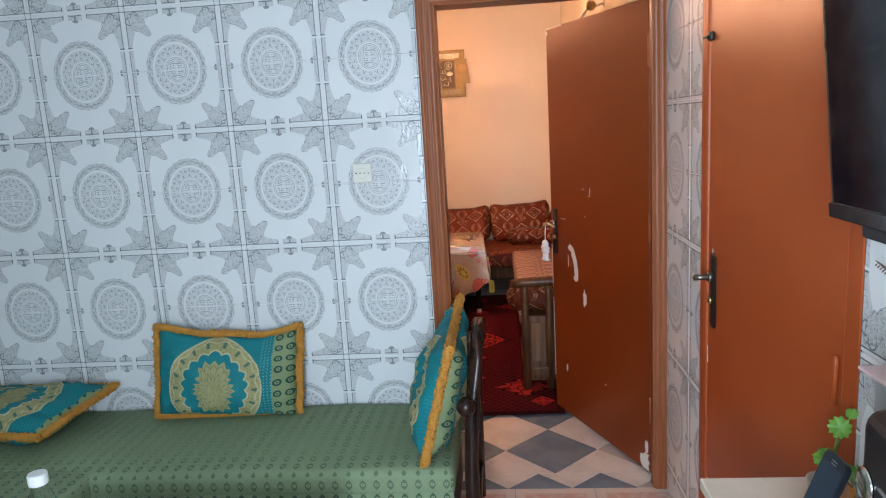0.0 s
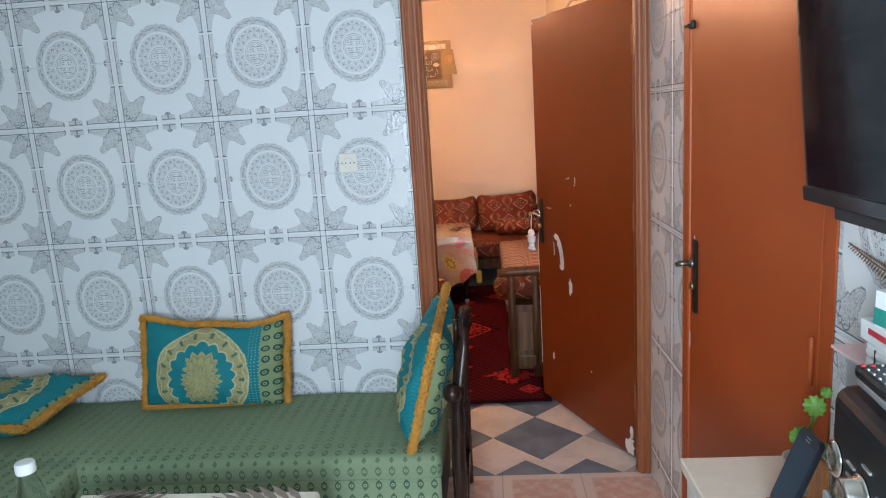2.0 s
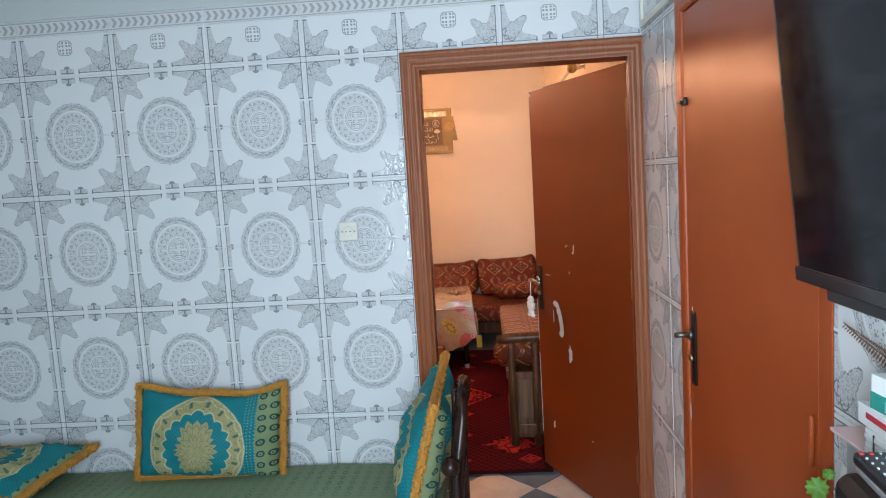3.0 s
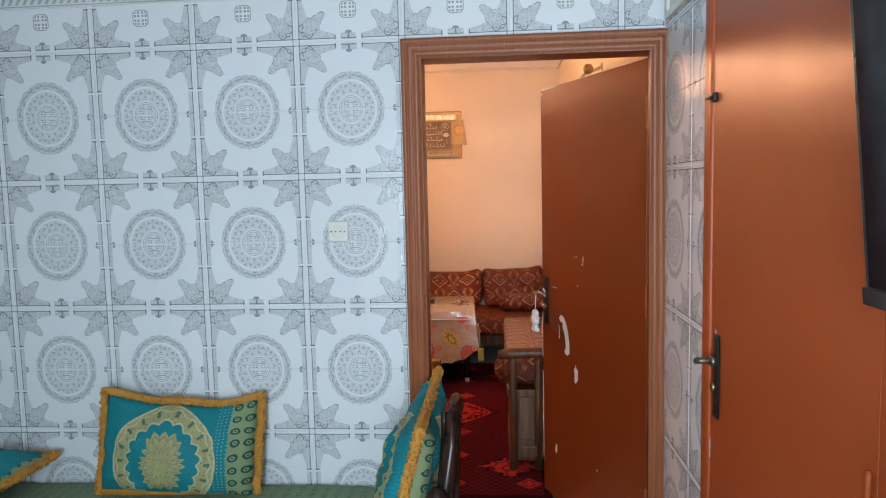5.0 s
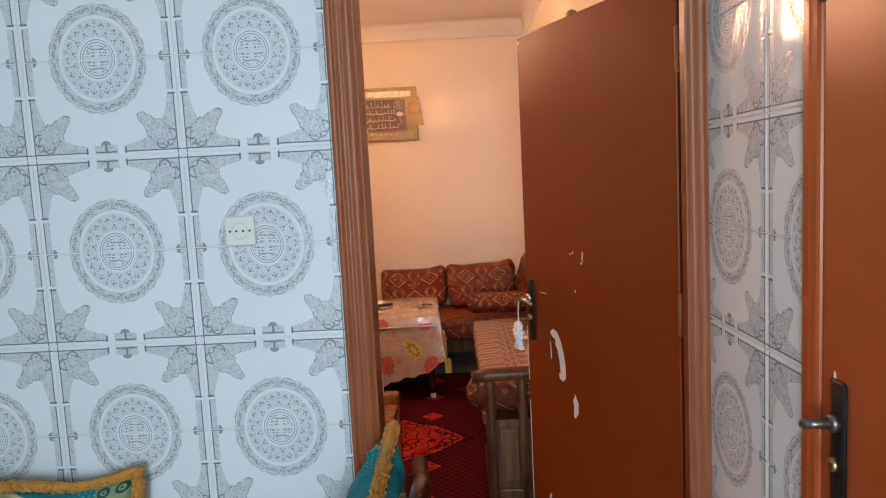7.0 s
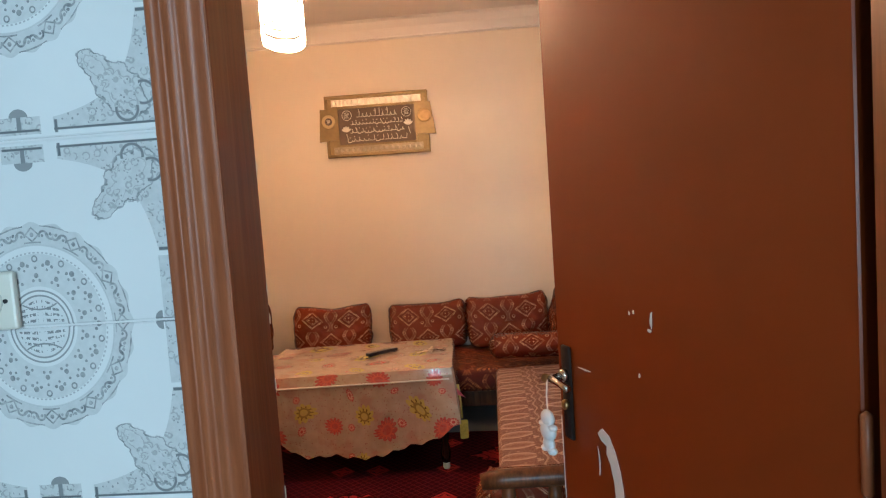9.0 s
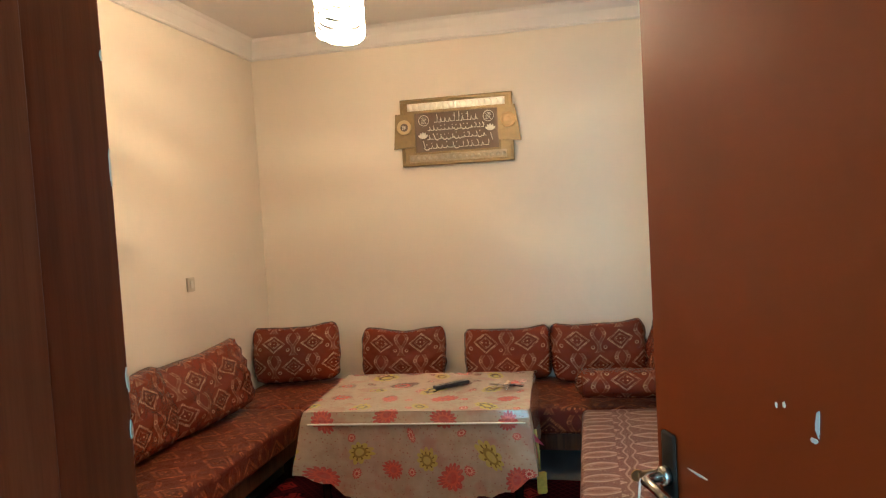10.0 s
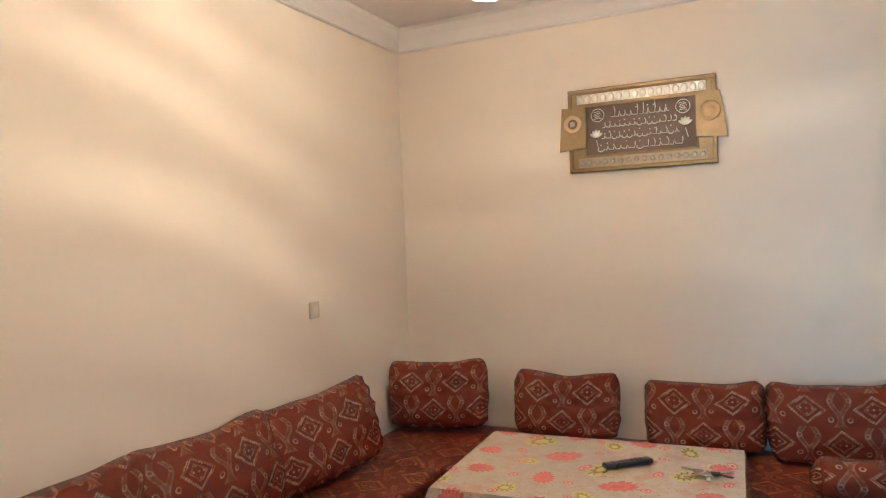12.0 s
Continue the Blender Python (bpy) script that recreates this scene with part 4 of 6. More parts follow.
for k, (x, z, w, h) in enumerate(((0.606, 1.135, 0.014, 0.05), (0.603, 0.975, 0.016, 0.035), (0.602, 1.05, 0.01, 0.09), (0.5645, 0.80, 0.003, 0.06), (0.575, 0.36, 0.01, 0.01))):
    bm = chip_mesh(blob_outline(w, h, k + 40))
    bmesh.ops.translate(bm, vec=(x, 0.0017, z), verts=bm.verts)
    part("paint_chip", bm, BARE, door_2, "pale chip in the paint")

# wall socket on the tiles
socket = thing("wall_socket", pose(0.136, -0.001, 1.421), "ivory square power socket on the wall tiles", "socket")
sp = bmesh.new()
box(sp, -0.039, 0.039, -0.011, 0, -0.039, 0.039, 0.004, 2)
part("plate", sp, IVORY, socket, smooth=False)
sr = bmesh.new()
tube(sr, [(0.021 * math.cos(t * 0.3), -0.0112, 0.021 * math.sin(t * 0.3)) for t in range(22)], 0.0012, 6)
part("ring", sr, plain("grey_plastic", (0.6, 0.58, 0.52), 0.4), socket)
for x in (-0.026, -0.009, 0.009, 0.026):
    h = bmesh.new()
    lathe(h, [(0.003, 0), (0.003, 0.0022)], 8, Matrix.Translation((x, -0.0108, 0)) @ Matrix.Rotation(math.pi / 2, 4, "X"))
    part("pin_hole", h, MATTBLACK, socket)


# ---- things: tiled room ----
def seat_block(x0, x1, y0, y1, z0, z1, seed, dome=0.012):
    """A soft foam seat with rounded edges and an uneven top."""
    bm = bmesh.new()
    box(bm, x0, x1, y0, y1, z0, z1)
    nx, ny = max(2, int((x1 - x0) / 0.06)), max(2, int((y1 - y0) / 0.06))
    bmesh.ops.bevel(bm, geom=list(bm.edges), offset=0.03, segments=3, affect="EDGES", profile=0.5)
    for axis, lo, hi, k in ((0, x0, x1, nx), (1, y0, y1, ny)):
        for j in range(1, k):
            co, no = [0, 0, 0], [0, 0, 0]
            co[axis], no[axis] = lo + 0.035 + (hi - lo - 0.07) * j / k, 1
            bmesh.ops.bisect_plane(bm, geom=bm.verts[:] + bm.edges[:] + bm.faces[:], plane_co=co, plane_no=no)
    for v in bm.verts:
        n = noise.noise(v.co * 3.0 + Vector((seed, 0, 0)))
        m = noise.noise(v.co * 9.0 + Vector((0, seed, 0)))
        if v.co.z > z1 - 0.05:
            u = (v.co.x - x0) / (x1 - x0) * 2 - 1
            w = (v.co.y - y0) / (y1 - y0) * 2 - 1
            v.co.z += dome * (1 - u * u) * (1 - w * w) + 0.008 * n + 0.003 * m
        else:
            v.co.x += 0.004 * m
            v.co.y += 0.006 * n
    return boxuv(bm)


SEAT_A = 0.425
bench = thing("sofa_bench", pose(0, 0, 0), "green brocade bench sofa against the tiles", "sofa")
part("seat", seat_block(-1.93, 0.495, -0.62, -0.012, 0.315, SEAT_A, 1), GREENWORN, bench, smooth=True)
val = bmesh.new()
for i in range(81):
    x = -0.86 + (0.49 + 0.86) * i / 80
    for z, y in ((0.345, -0.622), (0.23, -0.628), (0.105, -0.624)):
        val.verts.new((x, y + 0.006 * noise.noise(Vector((x * 6, z * 4, 3))), z + (0.01 * noise.noise(Vector((x * 3, 1, 0))) if z < 0.2 else 0)))
val.verts.ensure_lookup_table()
for i in range(80):
    for k in range(2):
        val.faces.new([val.verts[j] for j in (i * 3 + k, i * 3 + k + 1, i * 3 + k + 4, i * 3 + k + 3)])
bmesh.ops.recalc_face_normals(val, faces=val.faces)
bmesh.ops.solidify(val, geom=val.faces[:], thickness=0.006)
part("valance", boxuv(val), GREEN, bench, "green cover hanging over the bench front", True)
part("frame", boxes((-1.9, 0.48, -0.59, -0.03, 0.09, 0.312)), MATTBLACK, bench)
for x in (-1.85, -0.7, 0.44):
    for y in (-0.56, -0.08):
        part("leg", boxes((x - 0.02, x + 0.02, y - 0.02, y + 0.02, 0, 0.09)), DARKWOOD, bench)
arm = bmesh.new()
tube(arm, [(0.555, -0.60, 0.0), (0.555, -0.60, 0.40), (0.562, -0.59, 0.60), (0.585, -0.56, 0.80), (0.60, -0.52, 0.875), (0.605, -0.44, 0.895), (0.59, -0.2, 0.80), (0.575, -0.04, 0.78)],
     [0.026, 0.026, 0.024, 0.025, 0.024, 0.022, 0.022, 0.022], 10)
tube(arm, [(0.555, -0.05, 0.0), (0.56, -0.05, 0.45), (0.575, -0.05, 0.78)], 0.024, 10)
tube(arm, [(0.555, -0.6, 0.42), (0.555, -0.05, 0.42)], 0.02, 8)
tube(arm, [(0.555, -0.6, 0.15), (0.555, -0.05, 0.15)], 0.02, 8)
part("armrest", arm, DARKWOOD, bench, "dark turned wooden armrest", True)
for y in (-0.48, -0.36, -0.24, -0.13):
    sp = bmesh.new()
    top = 0.885 if y < -0.4 else 0.80
    lathe(sp, [(0.010, 0.42), (0.016, 0.50), (0.010, 0.56), (0.018, 0.63), (0.010, top - 0.05), (0.012, top - 0.01)], 10, Matrix.Translation((0.565, y, 0)))
    part("spindle", sp, DARKWOOD, bench, "", True)
knob = bmesh.new()
bmesh.ops.create_uvsphere(knob, u_segments=14, v_segments=10, radius=0.034, matrix=Matrix.Translation((0.548, -0.615, 0.655)))
part("knob", knob, DARKWOOD, bench, "", True)

bench2 = thing("sofa_bench", pose(0, 0, 0), "green brocade bench sofa along the side wall", "sofa")
part("seat", seat_block(-1.93, -0.83, -2.6, -0.56, 0.32, SEAT_A + 0.004, 7), GREENWORN, bench2, smooth=True)
part("frame", boxes((-1.9, -0.86, -2.58, -0.64, 0.05, 0.318)), MATTBLACK, bench2)
part("valance", boxuv(boxes((-0.858, -0.846, -2.58, -0.64, 0.08, 0.33))), GREEN, bench2)


def teal_cushion(m, seed, w=0.60, h=0.40, t=0.17, label="teal cushion with beige medallion and mustard fringe", turned=False):
    ob = thing("cushion", m, label, "cushion", "teal fringed cushions")
    bm, rim = pillow(w, h, t, seed, ears=0.055, sag=0.032, wrinkle=0.014)
    if turned:      # the band shows on one face only
        layer = bm.loops.layers.uv.verify()
        for f in bm.faces:
            if f.calc_center_median().y < 0:
                for l in f.loops:
                    l[layer].uv.x *= -1
    part("cover", bm, TEAL, ob, smooth=True)
    part("fringe", fringe_mesh(rim, 0.028, seed, 22), FRINGE, ob, "plush mustard-yellow fringe")
    return ob


teal_cushion(pose(-0.497, -0.135, SEAT_A - 0.004, -9, 3.0, 3), 1, 0.635, 0.405, 0.19)
teal_cushion(pose(0.392, -0.33, SEAT_A + 0.02, -15, 3, -91), 2, 0.56, 0.47, 0.19, "teal cushion with mustard fringe leaning on the dark armrest", True)
teal_cushion(pose(-1.415, -0.44, SEAT_A + 0.075, -85, -2, -9), 3, 0.66, 0.46, 0.15, "teal cushion with mustard fringe lying on the green bench", True)

# low table with a leaf-printed cloth
TZ = 0.50
low_table = thing("coffee_table", pose(-0.235, -1.42, 0, 0, 0, -1), "low table under a cream leaf-printed cloth", "table")
part("tabletop", boxes((-0.36, 0.36, -0.46, 0.46, TZ - 0.04, TZ - 0.004), bevel=0.004), LEGWOOD, low_table)
for sx in (-0.32, 0.32):
    for sy in (-0.42, 0.42):
        part("leg", boxes((sx - 0.025, sx + 0.025, sy - 0.025, sy + 0.025, 0, TZ - 0.04), bevel=0.004), LEGWOOD, low_table)
CLOTH = plain("cream_cotton", (0.76, 0.70, 0.57), 0.85, var=0.07, bump=0.2)
PRINT = plain("taupe_print", (0.30, 0.235, 0.19), 0.85, var=0.25, scale=30)
cloth = thing("tablecloth", low_table.matrix_world.copy(), "cream cloth printed with taupe palm leaves", "tablecloth")
cb = bmesh.new()
ring0 = []
for i in range(64):
    a = 2 * math.pi * i / 64
    k = 1 / max(abs(math.cos(a)) , abs(math.sin(a)))
    ring0.append((0.372 * math.cos(a) * k, 0.472 * math.sin(a) * k))
rows = [[cb.verts.new((0, 0, TZ))]]
top_ring = [cb.verts.new((x, y, TZ)) for x, y in ring0]
mid_ring = [cb.verts.new((x * 1.012, y * 1.012, TZ - 0.012)) for x, y in ring0]
low_ring = [cb.verts.new((x * (1.03 + 0.03 * math.sin(i * 1.1)), y * (1.03 + 0.025 * math.sin(i * 1.3)), TZ - 0.20 + 0.02 * math.sin(i * 0.9))) for i, (x, y) in enumerate(ring0)]
for i in range(64):
    j = (i + 1) % 64
    cb.faces.new((rows[0][0], top_ring[i], top_ring[j]))
    cb.faces.new((top_ring[i], mid_ring[i], mid_ring[j], top_ring[j]))
    cb.faces.new((mid_ring[i], low_ring[i], low_ring[j], mid_ring[j]))
bmesh.ops.recalc_face_normals(cb, faces=cb.faces)
bmesh.ops.solidify(cb, geom=cb.faces[:], thickness=0.002)
part("cloth", boxuv(cb), CLOTH, cloth)


def palm_leaf(x, y, turn, length, n, seed):
    rng = random.Random(seed)
    bm = bmesh.new()
    for s in (-1, 1):
        for i in range(n):
            t = (i + 0.3) / n
            bx = t * length * 0.8
            ln = length * 0.5 * math.sin(math.pi * (0.18 + 0.78 * t)) * rng.uniform(0.8, 1.1)
            a = s * (1.05 - 0.5 * t)
            dx, dy = math.cos(a), math.sin(a)
            w = length * 0.038
            vs = [bm.verts.new(p) for p in ((bx, 0, 0), (bx + dx * ln * 0.5 - dy * w, dy * ln * 0.5 + dx * w, 0), (bx + dx * ln, dy * ln, 0), (bx + dx * ln * 0.5 + dy * w, dy * ln * 0.5 - dx * w, 0))]
            bm.faces.new(vs)
    bmesh.ops.recalc_face_normals(bm, faces=bm.faces)
    if bm.faces[:][0].normal.z < 0:
        bmesh.ops.reverse_faces(bm, faces=bm.faces[:])
    bmesh.ops.transform(bm, matrix=pose(x, y, TZ + 0.0035, 0, 0, turn), verts=bm.verts)
    part("leaf_print", bm, PRINT, cloth, "taupe palm leaf")


for k, (x, y, turn, ln) in enumerate(((0.35, 0.42, 190, 0.34), (-0.36, 0.36, 8, 0.34), (-0.33, 0.46, -20, 0.20), (0.06, 0.26, 165, 0.26), (0.34, 0.10, 200, 0.24), (-0.34, 0.02, 20, 0.26), (0.05, -0.1, 90, 0.2), (0.3, -0.25, 150, 0.24), (-0.3, -0.3, 40, 0.24))):
    palm_leaf(x, y, turn, ln, 9, k)

bottle = thing("bottle", pose(-0.485, -1.30, TZ), "clear plastic bottle with a white cap on the low table", "bottle")
bb = bmesh.new()
lathe(bb, [(0.040, 0.001), (0.045, 0.014), (0.045, 0.06), (0.041, 0.068), (0.045, 0.076), (0.045, 0.15), (0.041, 0.19), (0.027, 0.245), (0.0165, 0.27), (0.0165, 0.284)], 24)
pb = part("body", bb, glass_material("clear_plastic", 0.16, ior=1.1), bottle, "clear plastic body", True)
pb.visible_shadow = False
cp = bmesh.new()
lathe(cp, [(0.0225, 0.276), (0.0235, 0.281), (0.0235, 0.300), (0.021, 0.304)], 24)
part("cap", cp, plain("white_cap", (0.78, 0.79, 0.78), 0.4, var=0.04), bottle, "white screw cap", False)

cup = thing("cup", pose(-0.36, -1.12, TZ), "small dented metal cup on the low table", "cup")
cm = bmesh.new()
lathe(cm, [(0.030, 0.0), (0.034, 0.004), (0.037, 0.06), (0.039, 0.062), (0.036, 0.060), (0.032, 0.008)], 24)
part("body", cm, CHROME, cup, smooth=True)
ch = bmesh.new()
tube(ch, [(-0.034, 0, 0.05), (-0.056, 0, 0.045), (-0.056, 0, 0.02), (-0.034, 0, 0.015)], 0.003, 6)
part("handle", ch, CHROME, cup, smooth=True)

# cabinet beside the side wall, with the hi-fi and small things
CX, CZ = 1.095, 0.815
cabinet = thing("cabinet", pose(0, 0, 0), "low cream-topped cabinet below the television", "cabinet")
part("body", boxes((CX + 0.012, XR - 0.012, -2.75, -1.405, 0.06, CZ - 0.025)), plain("cabinet_side", (0.52, 0.49, 0.45), 0.5), cabinet)
part("top", boxes((CX, XR - 0.006, -2.77, -1.39, CZ - 0.025, CZ), bevel=0.003), CREAMTOP, cabinet, "cream laminate top")
part("plinth", boxes((CX + 0.04, XR - 0.02, -2.73, -1.43, 0, 0.06)), MATTBLACK, cabinet)

hifi = thing("hifi", pose(1.172, -1.862, CZ, 0, 0, -97), "black mini hi-fi with silver dials on the cabinet", "hi-fi")
# local x runs along the front towards the walker, local y into the wall
hb = bmesh.new()
box(hb, 0, 0.32, 0, 0.085, 0.0, 0.372, 0.026, 4)
part("body", hb, plain("satin_black_plastic", (0.008, 0.0085, 0.010), 0.38, spec=0.25), hifi)
SILVERPLASTIC = plain("silver_plastic", (0.42, 0.43, 0.44), 0.32, 0.6, var=0.08)
part("lower_panel", boxes((0.004, 0.316, -0.006, 0.002, 0.015, 0.205), bevel=0.004), SILVERPLASTIC, hifi, "brushed silver lower panel")
part("top_plate", boxes((0.02, 0.31, 0.026, 0.083, 0.3725, 0.384), bevel=0.003), SILVERPLASTIC, hifi, "flat silver lid")
for x, z, r, deep in ((0.034, 0.268, 0.026, 0.006), (0.122, 0.262, 0.029, 0.024)):
    d = bmesh.new()
    lathe(d, [(r, 0), (r, 0.003), (r * 0.9, 0.005), (r * 0.82, 0.006), (r * 0.8, deep), (r * 0.68, deep + 0.003), (r * 0.6, deep), (0.004, deep + 0.001)], 28, Matrix.Translation((x, 0, z)) @ Matrix.Rotation(math.pi / 2, 4, "X"))
    part("dial", d, CHROME, hifi, "silver dial", True)
for x, z in ((0.075, 0.285), (0.075, 0.268), (0.068, 0.248), (0.078, 0.24), (0.122, 0.305), (0.165, 0.285), (0.165, 0.268)):
    w = 0.024 if z > 0.26 else 0.007
    part("button", boxes((x, x + w, -0.003, 0.001, z, z + 0.003)), SILVERPLASTIC, hifi)

remote = thing("remote_control", pose(1.209, -1.962, CZ + 0.3845, 0, 0, -95), "black remote control with coloured buttons on the hi-fi", "remote control")
rb = bmesh.new()
box(rb, -0.075, 0.085, -0.026, 0.026, 0, 0.019, 0.006, 2)
part("body", rb, BLACK, remote)
cols = [plain("button_red", (0.55, 0.06, 0.06), 0.5), plain("button_green", (0.10, 0.32, 0.1), 0.5), plain("button_yellow", (0.5, 0.5, 0.12), 0.5), plain("button_white", (0.55, 0.56, 0.58), 0.5)]
for i in range(9):
    for j in range(4):
        k = (0, 0, 3, 1)[j] if i == 0 else (2 if (i, j) == (1, 3) else 3)
        s = 0.0015 if k == 3 else 0.0032
        x, y = -0.064 + i * 0.016, -0.018 + j * 0.012
        part("button", boxes((x - s, x + s, y - s * 0.8, y + s * 0.8, 0.0185, 0.021)), cols[k], remote)

phone_stand = thing("phone_stand", pose(1.222, -1.627, CZ, 0, 0, -90), "small wooden stand holding a phone", "phone stand")
part("base", boxes((-0.045, 0.045, -0.02, 0.06, 0.0, 0.0185), bevel=0.002), LEGWOOD, phone_stand)
for x in (-0.022, 0.022):
    part("rest", boxes((x - 0.008, x + 0.008, -0.062, -0.02, 0.0, 0.006), (x - 0.008, x + 0.008, -0.062, -0.056, 0.006, 0.016), bevel=0.001), wood_material("pale_stand_wood", (0.50, 0.36, 0.22), (0.34, 0.21, 0.11)), phone_stand, "pale wooden rest")
part("back", boxes((-0.03, 0.03, 0.05, 0.058, 0.018, 0.125), bevel=0.002), LEGWOOD, phone_stand)
phone = thing("phone", pose(1.204, -1.627, CZ + 0.0195, -21, 0, -90), "dark blue-black smartphone leaning on its stand", "phone")


def rounded_slab(bm, w, h, y0, y1, r, z0=0.0):
    """Upright slab with rounded corners, w wide and h high."""
    ring = []
    for cx, cz, a0 in ((w / 2 - r, z0 + h - r, 0), (-w / 2 + r, z0 + h - r, 90), (-w / 2 + r, z0 + r, 180), (w / 2 - r, z0 + r, 270)):
        for k in range(6):
            a = math.radians(a0 + k * 18)
            ring.append((cx + r * math.cos(a), cz + r * math.sin(a)))
    front = [bm.verts.new((x, y0, z)) for x, z in ring]
    back = [bm.verts.new((x, y1, z)) for x, z in ring]
    bm.faces.new(front[::-1])
    bm.faces.new(back)
    for k in range(len(ring)):
        j = (k + 1) % len(ring)
        bm.faces.new((front[k], front[j], back[j], back[k]))
    bmesh.ops.recalc_face_normals(bm, faces=bm.faces)


ph = bmesh.new()
rounded_slab(ph, 0.078, 0.160, 0, 0.010, 0.013)
bmesh.ops.bevel(ph, geom=[e for e in ph.edges if abs(e.verts[0].co.y - e.verts[1].co.y) < 1e-6], offset=0.002, segments=2, affect="EDGES")
part("case", ph, plain("phone_case", (0.012, 0.016, 0.024), 0.3), phone)
part("screen", boxes((-0.034, 0.034, -0.0006, 0.001, 0.016, 0.140)), plain("phone_glass", (0.018, 0.035, 0.055), 0.32), phone, "dark blue glass screen")
part("earpiece", boxes((-0.008, 0.008, -0.0008, 0.001, 0.149, 0.1505)), SILVERPLASTIC, phone)
part("maker_mark", boxes((-0.008, 0.008, -0.0008, 0.001, 0.1435, 0.145)), SILVERPLASTIC, phone)

# grey unit behind the hi-fi, its top lined with pink paper, with medicine boxes on it
unit = thing("storage_unit", pose(0, 0, 0), "narrow grey unit lined with pink paper behind the hi-fi", "unit")
part("body", boxes((1.277, XR - 0.014, -2.6, -1.70, CZ, 1.160), bevel=0.003), plain("grey_laminate", (0.33, 0.34, 0.35), 0.4, var=0.1), unit)
part("lining", boxes((1.268, XR - 0.014, -2.61, -1.665, 1.1605, 1.166), bevel=0.001), plain("pink_paper", (0.66, 0.47, 0.46), 0.7, var=0.08), unit, "pink paper lining")
WHITEBOX = plain("white_carton", (0.74, 0.75, 0.75), 0.5, var=0.05)
REDPRINT = plain("carton_red_print", (0.55, 0.03, 0.05), 0.5)
TEALPRINT = plain("carton_teal_print", (0.012, 0.25, 0.20), 0.5)
BLUEPRINT = plain("carton_blue_print", (0.25, 0.42, 0.60), 0.5)
for name, y0, y1, z0, z1, x0, rz, label in (("paper_bundle", -1.90, -1.765, 1.1665, 1.204, 1.274, 2, "bundle of white papers lying on the pink lining"),
                                            ("medicine_box", -1.92, -1.742, 1.2045, 1.236, 1.270, -3, "white medicine carton with a red stripe"),
                                            ("medicine_box", -1.90, -1.778, 1.2365, 1.292, 1.276, 4, "white and teal medicine carton on another carton")):
    b = thing(name, pose(1.31, (y0 + y1) / 2, z0, 0, 0, rz), label, "box" if name == "medicine_box" else "papers", "medicine boxes" if name == "medicine_box" else "")
    d, w, h = 1.31 - x0, (y1 - y0) / 2, z1 - z0
    if name == "paper_bundle":
        for k in range(5):
            s = 0.003 * ((k * 7) % 3 - 1)
            part("sheet", boxes((-d + s, 0.03, -w, w + s, k * h / 5 + 0.0004, (k + 1) * h / 5)), WHITEBOX, b)
        part("print_line", boxes((-d - 0.0035, -d - 0.002, w * 0.6, w * 0.64, 0.004, h * 0.9)), MATTBLACK, b)
    else:
        part("carton", boxes((-d, 0.032, -w, w, 0, h), bevel=0.001), WHITEBOX, b)
        if z1 < 1.25:
            part("stripe", boxes((-d - 0.0006, -d + 0.002, -w * 0.35, w * 0.72, h * 0.42, h * 0.72)), REDPRINT, b, "red printed stripe")
            part("panel_print", boxes((-d + 0.006, 0.028, -w * 0.8, w * 0.8, h - 0.001, h + 0.0006)), BLUEPRINT, b, "pale blue printed panel")
        else:
            part("band", boxes((-d - 0.0006, 0.0326, -w - 0.0006, w + 0.0006, h * 0.05, h * 0.52)), TEALPRINT, b, "teal printed band")
            part("panel_print", boxes((-d - 0.0012, -d + 0.002, -w * 0.2, w * 0.45, h * 0.12, h * 0.4)), BLUEPRINT, b, "pale blue printed panel")

# television on the side wall
tv = thing("television", pose(1.262, -1.565, 1.40, 0, 0, -90) @ pose(0, 0, 0, 5, 0, 0), "black flat television mounted on the wall", "television")
tb = bmesh.new()
box(tb, 0, 0.98, 0, 0.05, 0, 0.58, 0.006, 2)
part("case", tb, BLACK, tv)
part("screen", boxes((0.016, 0.964, -0.0015, 0.002, 0.028, 0.564)), SCREEN, tv, "dark glossy screen")
part("lower_bezel", boxes((0.0, 0.98, -0.004, 0.003, 0.001, 0.026), bevel=0.002), plain("gloss_bezel", (0.02, 0.02, 0.022), 0.12), tv)
part("speaker_bar", boxes((0.09, 0.89, 0.004, 0.045, -0.022, 0.0), bevel=0.004), MATTBLACK, tv)
part("wall_bracket", boxes((0.35, 0.65, 0.05, 0.085, 0.2, 0.4)), MATTBLACK, tv)

# plant pot on the cabinet behind the hi-fi, and a dry fern on the wall
plant = thing("potted_plant", pose(1.302, -1.515, CZ), "small potted plant with frilled light green leaves", "plant")
pp = bmesh.new()
lathe(pp, [(0.026, 0), (0.03, 0.004), (0.037, 0.055), (0.04, 0.06), (0.036, 0.06), (0.033, 0.05)], 18)
part("pot", pp, plain("pale_pot_plastic", (0.5, 0.46, 0.38), 0.7), plant, "", True)


